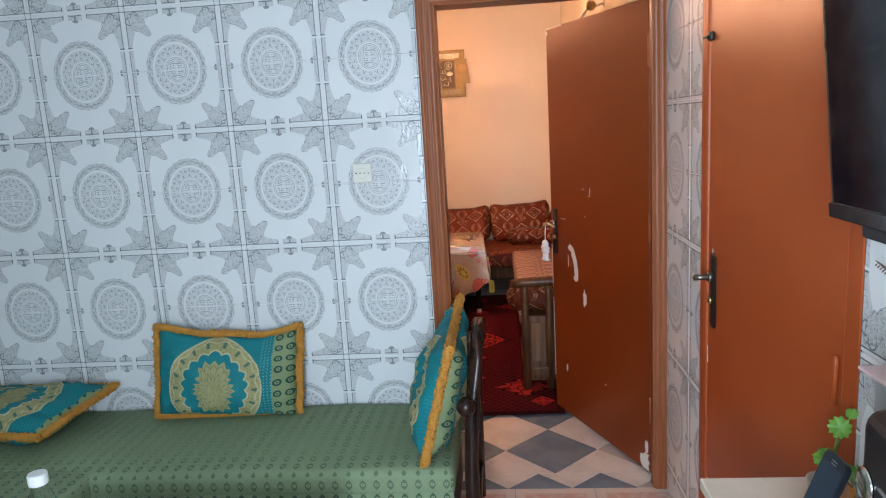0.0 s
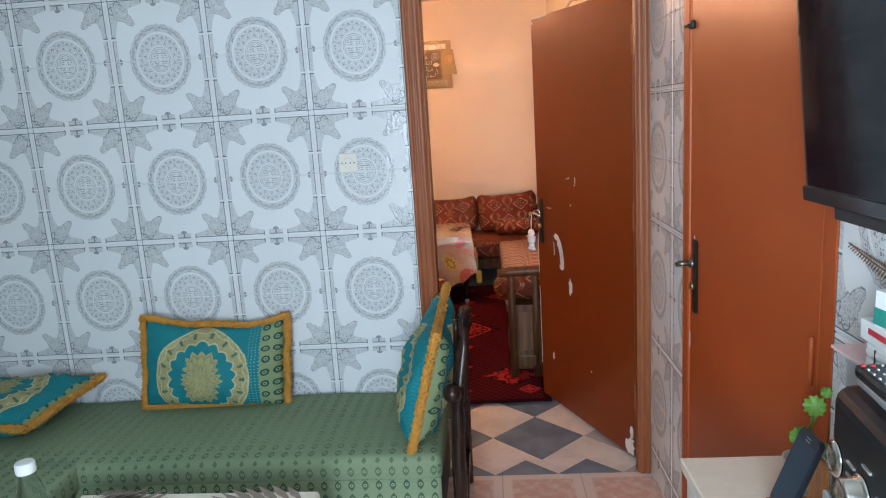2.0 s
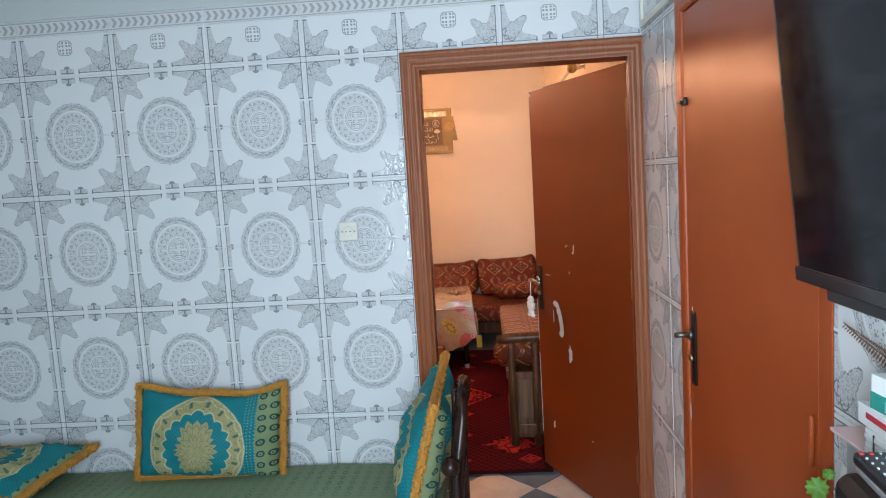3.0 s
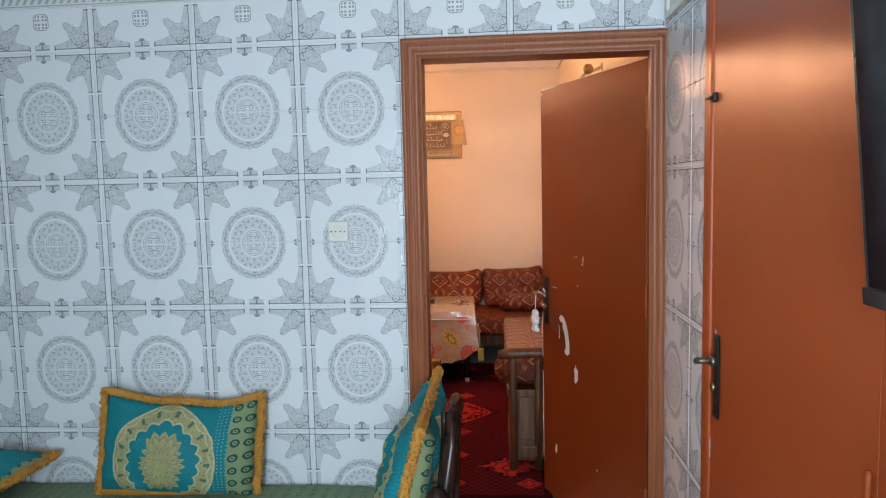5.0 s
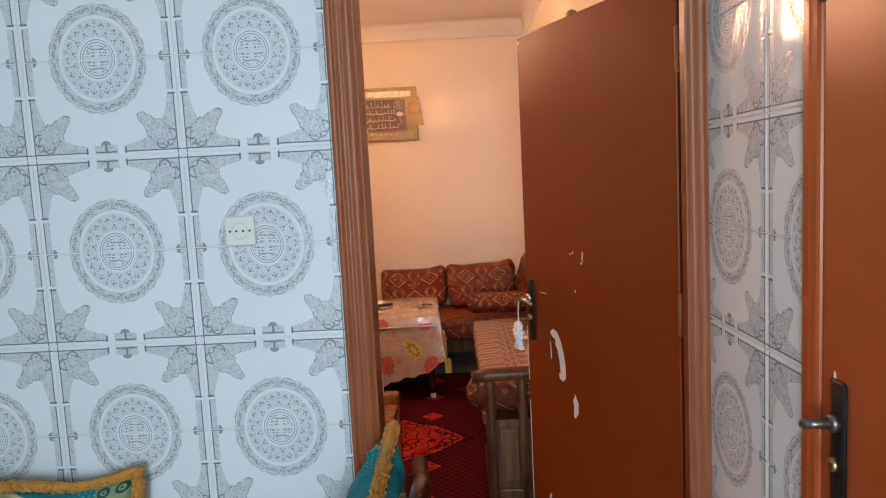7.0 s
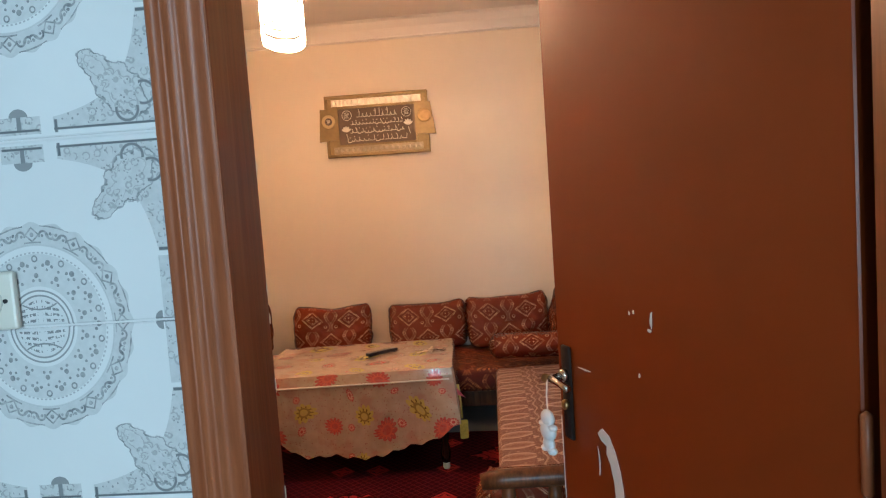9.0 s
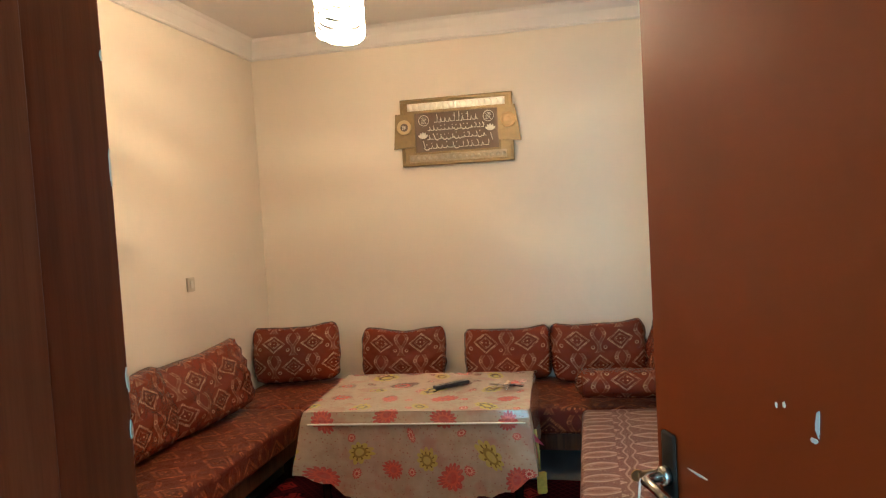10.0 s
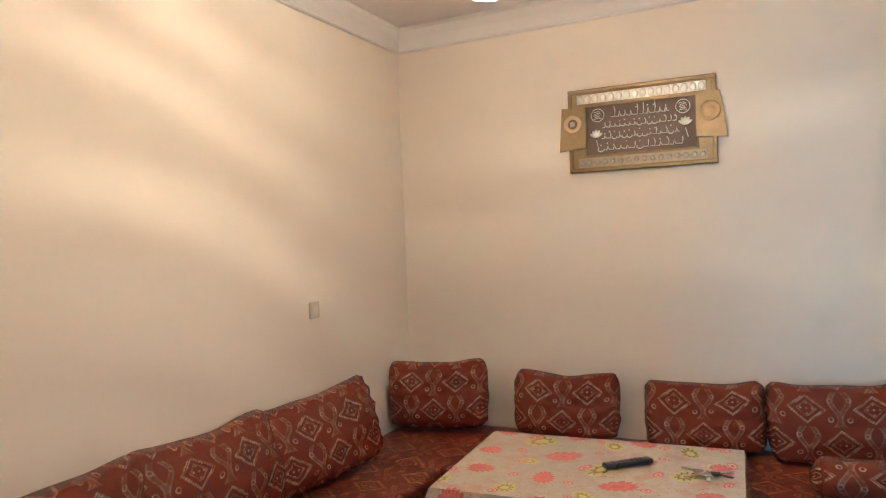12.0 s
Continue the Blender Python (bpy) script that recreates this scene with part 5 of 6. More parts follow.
def frilled_leaf(centre, facing, r, seed):
    """Cupped round leaf with a scalloped rim on its own stalk."""
    rng = random.Random(seed)
    bm = bmesh.new()
    f = Vector(facing).normalized()
    s = f.cross(Vector((0, 0, 1))).normalized()
    u = s.cross(f)
    c = Vector(centre)
    mid = bm.verts.new(c - f * r * 0.25)
    steps = 44
    inner = [bm.verts.new(c + (s * math.cos(a) + u * math.sin(a)) * r * 0.6 + f * r * 0.06 * math.sin(5 * a)) for a in (k * 2 * math.pi / steps for k in range(steps))]
    rim = []
    for k in range(steps):
        a = k * 2 * math.pi / steps
        rr = r * (0.90 + 0.11 * math.cos(11 * a) + rng.uniform(-0.05, 0.05))
        rim.append(bm.verts.new(c + (s * math.cos(a) + u * math.sin(a)) * rr + f * r * (0.12 + 0.16 * math.cos(5 * a + seed))))
    for k in range(steps):
        j = (k + 1) % steps
        bm.faces.new((mid, inner[k], inner[j]))
        bm.faces.new((inner[k], rim[k], rim[j], inner[j]))
    tube(bm, [(0, 0, 0.05), Vector((c.x * 0.4, c.y * 0.4, c.z * 0.7)), c - f * r * 0.25], 0.0016, 5)
    part("leaf", bm, LEAFGREEN, plant, "", True)


for k, (c, fc, r) in enumerate((((0.016, 0.0, 0.170), (-0.45, -1, 0.45), 0.022), ((-0.014, -0.004, 0.108), (-0.5, -1, 0.35), 0.018), ((0.040, 0.006, 0.195), (-0.3, -1, 0.2), 0.012),
                                ((0.0, 0.03, 0.10), (-0.6, 0.2, 0.8), 0.02), ((0.03, -0.03, 0.09), (0.1, -0.7, 0.8), 0.019))):
    frilled_leaf(c, fc, r, k + 3)

fern = thing("dry_fern", pose(XR - 0.013, -1.62, 1.312), "dry brown fern sprig fixed to the wall tiles", "dried plant")
fb = bmesh.new()
tube(fb, [(0, 0.055, 0.006), (-0.002, 0, -0.007), (0, -0.15, -0.036)], 0.0014, 5)
for i in range(26):
    t = i / 25
    y, z = 0.05 - 0.195 * t, 0.004 - 0.038 * t
    ln = 0.006 + 0.017 * t
    for s in (-1, 1):
        vs = [fb.verts.new(p) for p in ((0, y, z), (-0.003, y + ln * 0.15 - 0.002, z + s * ln * 0.6), (-0.005, y + ln * 0.35, z + s * ln), (-0.003, y + ln * 0.3 + 0.0025, z + s * ln * 0.6))]
        fb.faces.new(vs)
part("sprig", fb, FERNRED, fern)

# white cable trunking from the corner to the closed door's casing
trunking = solid("cable_trunking", boxes((XR - 0.012, XR - 0.0005, -0.50, -0.04, 2.152, 2.176), (XR - 0.012, XR - 0.0005, -0.064, -0.04, 2.176, 2.36), bevel=0.002), IVORY, Matrix(),
                 "white cable trunking on the side wall tiles", "trunking")


# ---- things: salon ----
def sofa(name, label, x0, x1, y0, y1, top, seat_mat, seed, front):
    """A mattress seat on a dark wooden base; front: the side that faces the room."""
    ob = thing(name, pose(0, 0, 0), label, "sofa", "salon sofas")
    part("seat", seat_block(x0, x1, y0, y1, top - 0.15, top, seed, 0.02), seat_mat, ob, smooth=True)
    g = 0.04
    bx0, bx1, by0, by1 = x0 + (g if front == "-x" else 0.005), x1 - (g if front == "+x" else 0.005), y0 + (g if front == "-y" else 0.005), y1 - 0.005
    part("base", boxes((bx0, bx1, by0, by1, top - 0.25, top - 0.152), bevel=0.004), SOFAWOOD, ob, "dark wooden base")
    for fx in (bx0 + 0.06, bx1 - 0.06):
        for fy in (by0 + 0.06, by1 - 0.06):
            part("foot", boxes((fx - 0.03, fx + 0.03, fy - 0.03, fy + 0.03, 0.0, top - 0.25)), DARKWOOD, ob)
    return ob


sofa("sofa", "dark red damask sofa along the far wall", BX0 + 0.01, BX1 - 0.01, 3.43, BY1 - 0.006, 0.405, REDSEAT, 11, "-y")
sofa("sofa", "dark red damask sofa along the side wall", BX0 + 0.01, -0.85, 0.75, 3.425, 0.41, REDSEAT, 12, "+x")
rs = sofa("sofa", "sofa with a pale worn damask cover and carved wooden end", 0.785, BX1 - 0.01, 1.44, 3.30, 0.45, PALESEAT, 13, "-x")
rail = bmesh.new()
tube(rail, [(0.735, 1.13, 0.655), (0.80, 1.13, 0.662), (1.05, 1.13, 0.668), (1.33, 1.13, 0.66)], [0.024, 0.03, 0.03, 0.028], 12)
part("top_rail", rail, SOFAWOOD, rs, "rounded wooden top rail", True)
for x in (0.815, 0.955, 1.10, 1.30):
    p = bmesh.new()
    lathe(p, [(0.026, 0.0), (0.026, 0.44), (0.02, 0.47), (0.026, 0.51), (0.016, 0.55), (0.022, 0.60), (0.018, 0.645)], 12, Matrix.Translation((x, 1.13, 0)))
    part("post", p, SOFAWOOD, rs, "", True)
part("end_panel", boxes((0.80, 1.34, 1.118, 1.142, 0.06, 0.46), bevel=0.003), SOFAWOOD, rs, "carved wooden end panel")
part("panel_moulding", boxes((0.845, 0.93, 1.108, 1.118, 0.18, 0.42), (0.985, 1.08, 1.108, 1.118, 0.18, 0.42), (0.845, 1.08, 1.108, 1.118, 0.08, 0.145), bevel=0.006), wood_material("moulding_wood", (0.17, 0.085, 0.035), (0.07, 0.030, 0.013)), rs)
part("side_rail", boxes((0.79, 0.815, 1.142, 1.46, 0.12, 0.22)), SOFAWOOD, rs)
part("deck", boxes((0.80, 1.34, 1.142, 1.44, 0.40, 0.448)), SOFAWOOD, rs)


def bolster(name, m, length, radius, mat, label, seed, flat=0.85):
    bm = bmesh.new()
    layer = bm.loops.layers.uv.verify()
    nl, na = 24, 20
    grid = []
    for i in range(nl + 1):
        t = i / nl
        e = min(t, 1 - t) * length
        r = radius * min(1.0, 0.25 + (e / 0.05) ** 0.6 * 0.75) if e < 0.05 else radius
        row = []
        for k in range(na):
            a = 2 * math.pi * k / na
            n = 1 + 0.07 * noise.noise(Vector((t * 4, math.cos(a) * 1.5, math.sin(a) * 1.5 + seed)))
            row.append(bm.verts.new(((t - 0.5) * length, math.cos(a) * r * n, radius * flat + math.sin(a) * r * flat * n)))
        grid.append(row)
    for i in range(nl):
        for k in range(na):
            f = bm.faces.new((grid[i][k], grid[i][(k + 1) % na], grid[i + 1][(k + 1) % na], grid[i + 1][k]))
            for l, (p, q) in zip(f.loops, ((i, k), (i, k + 1), (i + 1, k + 1), (i + 1, k))):
                l[layer].uv = (p / nl * length, q / na * 2 * math.pi * radius)
    ends = [[v.co.copy() for v in grid[2]], [v.co.copy() for v in grid[-3]]]
    bm.faces.new([v for v in grid[0]])
    bm.faces.new([v for v in grid[-1]][::-1])
    bmesh.ops.recalc_face_normals(bm, faces=bm.faces)
    ob = thing(name, m, label, "bolster", "salon bolsters")
    part("cover", bm, mat, ob, smooth=True)
    for end in (0, -1):
        loop = [v.copy() for v in ends[end]]
        seam = bmesh.new()
        tube(seam, loop + loop[:2], 0.005, 6)
        part("piping", seam, mat, ob, "corded seam round the end", True)
    return ob


bolster("bolster", pose(1.0, 3.42, 0.472, 0, 0, 1), 0.50, 0.095, RED, "dark red damask bolster lying on the sofa seat", 2)
bolster("bolster", pose(1.02, 1.285, 0.45, 0, 0, 0), 0.62, 0.105, RED, "dark red bolster behind the carved wooden rail", 5)


def red_cushion(m, seed, w=0.53, h=0.40, t=0.17, label="dark red damask back cushion with pale diamonds", mat=RED):
    bm, rim = pillow(w, h, t, seed, ears=0.02, sag=0.04, rounding=0.15, plump=0.34, wrinkle=0.011)
    return solid("back_cushion", bm, mat, m, label, "cushion", "salon back cushions", smooth=True)


BACK_Y = BY1 - 0.20
red_cushion(pose(-1.135, BACK_Y - 0.06, 0.425, -9, -2, 9), 21, 0.63, 0.435)
red_cushion(pose(-0.395, BACK_Y, 0.42, -8, 0, 2), 22, 0.60, 0.395)
red_cushion(pose(0.315, BACK_Y, 0.415, -9, -1, 3), 23, 0.59, 0.39)
red_cushion(pose(0.90, BACK_Y - 0.01, 0.415, -8, -2, 5), 24, 0.62, 0.415)
for k, y in enumerate((3.05, 2.38, 1.73, 1.10)):
    red_cushion(pose(BX0 + (0.20 if k == 0 else 0.165), y, 0.42, -12, -3 if k == 0 else 0, 90 - (9 if k == 0 else 0)), 31 + k, 0.76, 0.455, 0.22, "dark red damask cushion leaning on the side wall")
red_cushion(pose(BX1 - 0.12, 3.83, 0.43, -8, 0, -88), 41, 0.50, 0.47, 0.17, "plain side of a dark red cushion by the window wall")
red_cushion(pose(BX1 - 0.115, 3.03, 0.472, -12, 0, -90), 42, 0.56, 0.34, 0.18, "dark red damask cushion by the window wall")
red_cushion(pose(BX1 - 0.13, 2.45, 0.472, -14, 0, -90), 43, 0.52, 0.34, 0.18, "pale worn damask cushion by the window wall", PALESEAT)

# end post of a seat beside the doorway
post = thing("wooden_armrest", pose(0.425, 0.72, 0), "honey-brown wooden armrest post beside the doorway", "armrest")
pm = bmesh.new()
box(pm, -0.03, 0.03, -0.03, 0.03, 0, 0.735, 0.012, 3)
part("post", pm, LEGWOOD, post)
part("arm", boxes((-0.025, 0.025, -0.50, -0.03, 0.66, 0.70), bevel=0.008), LEGWOOD, post)
part("rear_post", boxes((-0.025, 0.025, -0.55, -0.50, 0.0, 0.70), bevel=0.006), LEGWOOD, post)

# table with the oilcloth
TBX0, TBX1, TBY0, TBY1, TBZ = -0.560, 0.540, 2.715, 3.485, 0.598
table = thing("dining_table", pose(-0.014, 3.115, 0, 0, 0, 3.0), "rectangular table under a flowered oilcloth", "table")
hw, hd = (TBX1 - TBX0) / 2, (TBY1 - TBY0) / 2
part("tabletop", boxes((-hw + 0.01, hw - 0.01, -hd + 0.01, hd - 0.01, TBZ - 0.04, TBZ - 0.004)), LEGWOOD, table)
for sx in (-1, 1):
    for sy in (-1, 1):
        lg = bmesh.new()
        lathe(lg, [(0.022, 0.05), (0.03, 0.10), (0.02, 0.16), (0.032, 0.35), (0.03, TBZ - 0.04)], 12, Matrix.Translation((sx * (hw - 0.07), sy * (hd - 0.07), 0)))
        leg = part("leg", lg, DARKWOOD, table, "", True)
        ft = bmesh.new()
        lathe(ft, [(0.016, 0.0125), (0.02, 0.02), (0.018, 0.05)], 10, Matrix.Translation((sx * (hw - 0.07), sy * (hd - 0.07), 0)))
        part("foot_cap", ft, IVORY, leg, "pale plastic foot cap")
oil = thing("tablecloth", table.matrix_world.copy(), "glossy oilcloth printed with red and yellow flowers", "tablecloth")
ob_ = bmesh.new()
layer = ob_.loops.layers.uv.verify()
N = 120
peri = []
for i in range(N):
    s = i / N * 2 * (hw + hd) * 2
    if s < 2 * hw: peri.append((-hw + s, -hd, 0, -1))
    elif s < 2 * hw + 2 * hd: peri.append((hw, -hd + s - 2 * hw, 1, 0))
    elif s < 4 * hw + 2 * hd: peri.append((hw - (s - 2 * hw - 2 * hd), hd, 0, 1))
    else: peri.append((-hw, hd - (s - 4 * hw - 2 * hd), -1, 0))
DROPS = 9
grid = []
for i, (x, y, nx, ny) in enumerate(peri):
    along = x / hw if ny else y / hd
    corner = abs(along) ** 6
    hem = (0.46 if ny else 0.36) * (1 - 0.36 * abs(along) ** 2.4) - 0.012 * math.sin(i * 0.55) - 0.01 * math.sin(i * 1.9)
    col = []
    for k in range(DROPS + 1):
        t = k / DROPS
        out = 0.006 * (t > 0) + 0.012 * t + 0.03 * t * corner + 0.010 * t * math.sin(i * 0.8 + 1.0) + 0.006 * t * noise.noise(Vector((i * 0.3, t * 3, 1)))
        px = x + (nx * out if nx else math.copysign(out * corner, x))
        py = y + (ny * out if ny else math.copysign(out * corner, y))
        col.append((ob_.verts.new((px, py, TBZ - hem * t)), (x + nx * hem * t * 1.0, y + ny * hem * t)))
    grid.append(col)
mid = (ob_.verts.new((0, 0, TBZ)), (0, 0))
for i in range(N):
    a, b = grid[i], grid[(i + 1) % N]
    f = ob_.faces.new((mid[0], a[0][0], b[0][0]))
    for l, g in zip(f.loops, (mid, a[0], b[0])):
        l[layer].uv = g[1]
    for k in range(DROPS):
        q = (a[k], a[k + 1], b[k + 1], b[k])
        f = ob_.faces.new([g[0] for g in q])
        for l, g in zip(f.loops, q):
            l[layer].uv = g[1]
bmesh.ops.recalc_face_normals(ob_, faces=ob_.faces)
sheet = part("cloth", ob_, OILCLOTH, oil, smooth=False)
thick = sheet.modifiers.new("thickness", "SOLIDIFY")
thick.thickness = 0.002
piping = bmesh.new()
box(piping, -hw + 0.02, hw - 0.02, -hd - 0.019, -hd - 0.004, TBZ - 0.062, TBZ - 0.055, 0.002, 1)
part("seam", piping, IVORY, oil, "pale seam below the table edge")

flap = bmesh.new()
tube(flap, [(hw + 0.020, -hd + 0.02, TBZ - 0.10), (hw + 0.034, -hd + 0.01, TBZ - 0.20), (hw + 0.036, -hd + 0.005, TBZ - 0.285)], [0.010, 0.006, 0.004], 6)
part("corner_fold", flap, OILCLOTH, oil, "folded corner of the oilcloth", True)
tagm = bmesh.new()
rounded_slab(tagm, 0.046, 0.105, -0.002, 0.002, 0.010)
bmesh.ops.transform(tagm, matrix=pose(hw + 0.042, -hd + 0.004, TBZ - 0.40, 0, 0, 12), verts=tagm.verts)
part("corner_tag", tagm, plain("yellow_flower_print", (0.62, 0.46, 0.08), 0.4, var=0.5, scale=70), oil, "yellow-printed corner of the cloth")
pk = bmesh.new()
vs = [pk.verts.new(p) for p in ((hw + 0.005, -hd, TBZ - 0.10), (hw + 0.062, -hd + 0.01, TBZ - 0.175), (hw + 0.012, -hd + 0.004, TBZ - 0.15))]
pk.faces.new(vs)
bmesh.ops.solidify(pk, geom=pk.faces[:], thickness=0.002)
part("corner_ribbon", pk, plain("pink_vinyl", (0.75, 0.16, 0.22), 0.3), oil, "pink corner of the cloth")

rem = thing("remote_control", pose(0.105, 3.175, TBZ + 0.004, 0, 0, 42), "black remote control on the flowered oilcloth", "remote control")
rm = bmesh.new()
box(rm, -0.105, 0.105, -0.021, 0.021, 0, 0.02, 0.006, 2)
part("body", rm, BLACK, rem)
for k in range(7):
    part("button", boxes((-0.07 + k * 0.02, -0.06 + k * 0.02, -0.012, 0.012, 0.0195, 0.0206)), MATTBLACK, rem)

keys = thing("key_bunch", pose(0.40, 3.17, TBZ + 0.005, 0, 0, 20) @ Matrix.Scale(1.35, 4), "bunch of keys on the flowered oilcloth", "keys")
kr = bmesh.new()
tube(kr, [(0.016 * math.cos(t), 0.016 * math.sin(t), 0.003) for t in [i * 0.45 for i in range(15)]], 0.0016, 6)
part("ring", kr, CHROME, keys)
for k, (a, mt) in enumerate(((10, CHROME), (70, BRASS), (140, CHROME), (205, BRASS), (260, CHROME), (320, DARKWOOD))):
    kb = bmesh.new()
    lathe(kb, [(0.013, 0.0), (0.013, 0.0025)], 10, Matrix.Translation((0.026, 0, 0.001 * k)))
    box(kb, 0.035, 0.075, -0.004, 0.004, 0.001 * k, 0.001 * k + 0.0025)
    for q in range(3):
        box(kb, 0.05 + q * 0.008, 0.055 + q * 0.008, -0.007, -0.004, 0.001 * k, 0.001 * k + 0.0025)
    bmesh.ops.rotate(kb, verts=kb.verts, cent=(0, 0, 0), matrix=Matrix.Rotation(radians(a), 3, "Z"))
    part("key", kb, mt, keys)

# carpet
cbm = bmesh.new()
CX0, CX1, CY0, CY1 = -1.02, 1.0, 0.735, 3.4
cg = [[cbm.verts.new((CX0 + (CX1 - CX0) * i / 40, CY0 + (CY1 - CY0) * k / 50 + 0.02 * (i / 40 - 0.5) * (k == 0),
                      0.012 + 0.003 * noise.noise(Vector((i * 0.3, k * 0.3, 0))))) for k in range(51)] for i in range(41)]
for i in range(40):
    for k in range(50):
        cbm.faces.new((cg[i][k], cg[i + 1][k], cg[i + 1][k + 1], cg[i][k + 1]))
bmesh.ops.solidify(cbm, geom=cbm.faces[:], thickness=0.010)
carpet = solid("carpet", boxuv(cbm), CARPET, Matrix(), "red patterned carpet on the salon floor", "carpet")

# plaque with silver script on the far wall
plaque = thing("wall_plaque", pose(0.023, BY1 - 0.002, 2.092, 0, 0.3, 0), "gilt plaque with raised silver script on the wall", "plaque")
part("backing", boxes((-0.385, 0.385, -0.016, 0, -0.228, 0.228), bevel=0.004), GOLD, plaque)
part("frame", boxes((-0.385, 0.385, -0.026, -0.015, 0.206, 0.228), (-0.385, 0.385, -0.026, -0.015, -0.228, -0.206), (-0.385, -0.364, -0.026, -0.015, -0.206, 0.206), (0.364, 0.385, -0.026, -0.015, -0.206, 0.206), bevel=0.004), GOLD, plaque)
part("panel", boxes((-0.285, 0.285, -0.020, -0.015, -0.135, 0.128), bevel=0.002), PLAQUE, plaque, "dark panel behind the script")
part("inner_frame", boxes((-0.295, 0.295, -0.024, -0.0165, 0.128, 0.138), (-0.295, 0.295, -0.024, -0.0165, -0.145, -0.135), (-0.295, -0.285, -0.024, -0.0165, -0.135, 0.128), (0.285, 0.295, -0.024, -0.0165, -0.135, 0.128), bevel=0.002), GOLD, plaque)
for s, x0, x1, zt, zb, lean, rad in ((-1, 0.285, 0.418, 0.128, -0.098, 0.018, 0.050), (1, 0.285, 0.402, 0.135, -0.092, 0.034, 0.050)):
    wg = bmesh.new()
    vs = [wg.verts.new(p) for p in ((s * x0, -0.022, zt - 0.004), (s * x1, -0.022, zt + 0.004), (s * (x1 + lean), -0.022, zb - 0.008), (s * x0, -0.022, zb + 0.004))]
    f = wg.faces.new(vs if s < 0 else vs[::-1])
    ex = bmesh.ops.extrude_face_region(wg, geom=[f])
    bmesh.ops.translate(wg, vec=(0, -0.012, 0), verts=[v for v in ex["geom"] if isinstance(v, bmesh.types.BMVert)])
    bmesh.ops.recalc_face_normals(wg, faces=wg.faces)
    w = part("wing", wg, GOLD, plaque)
    md = bmesh.new()
    mid_x = s * (x0 + x1) / 2 + (0.012 if s > 0 else -0.006)
    turn = Matrix.Translation((mid_x, -0.0345, 0.040)) @ Matrix.Rotation(math.pi / 2, 4, "X")
    if s < 0:
        lathe(md, [(0.026, 0.001), (0.030, 0.006), (0.034, 0.007), (0.038, 0.005), (0.042, 0.007), (rad, 0.008), (rad, 0.0)], 28, turn)
        dk = bmesh.new()
        lathe(dk, [(0.027, 0.0), (0.027, 0.0025), (0.002, 0.0025)], 24, turn)
        part("roundel_ground", dk, PLAQUE, w, "dark middle of the medallion")
        st = bmesh.new()
        for k in range(4):
            tube(st, [(mid_x - 0.012 + k * 0.006, -0.038, 0.026 + 0.004 * (k % 2)), (mid_x - 0.008 + k * 0.006, -0.0385, 0.038), (mid_x - 0.014 + k * 0.007, -0.038, 0.052)], 0.0018, 5)
        part("script_stroke", st, SILVER, w)
    else:
        lathe(md, [(rad, 0), (rad, 0.006), (rad * 0.9, 0.009), (rad * 0.8, 0.006), (rad * 0.5, 0.006), (rad * 0.35, 0.009), (0.003, 0.010)], 28, turn)
    part("medallion", md, plain("pale_gilt", (0.52, 0.40, 0.20), 0.38, 0.5) if s < 0 else plain("dull_gilt", (0.36, 0.24, 0.085), 0.5, 0.4, var=0.25, scale=60), w, "round gilt medallion", True)
for k in range(16):
    x = -0.315 + 0.63 * k / 15
    a = bmesh.new()
    lathe(a, [(0.019, 0), (0.019, 0.003), (0.012, 0.006), (0.005, 0.006)], 10, Matrix.Translation((x, -0.0185, 0.172)) @ Matrix.Rotation(math.pi / 2, 4, "X") @ Matrix.Diagonal((0.9, 1.25, 1, 1)))
    part("ornament", a, SILVER, plaque, "", True)
    b = bmesh.new()
    lathe(b, [(0.014, 0), (0.014, 0.003), (0.008, 0.005)], 8, Matrix.Translation((x, -0.0185, -0.176)) @ Matrix.Rotation(math.pi / 2, 4, "X"))
    part("ornament", b, plain("dull_silver", (0.36, 0.32, 0.23), 0.45, 0.5) if k == 0 else bpy.data.materials["dull_silver"], plaque, "", True)
part("upper_band", boxes((-0.335, 0.335, -0.019, -0.0165, 0.148, 0.198), bevel=0.001), plain("bright_relief", (0.70, 0.66, 0.56), 0.35, 0.5, var=0.35, scale=70, bump=0.6), plaque, "bright silvered band")
part("lower_band", boxes((-0.335, 0.335, -0.019, -0.0165, -0.202, -0.150), bevel=0.001), plain("dull_relief", (0.30, 0.25, 0.16), 0.4, 0.4, var=0.35, scale=70, bump=0.6), plaque, "dull gilt band")
rng = random.Random(9)
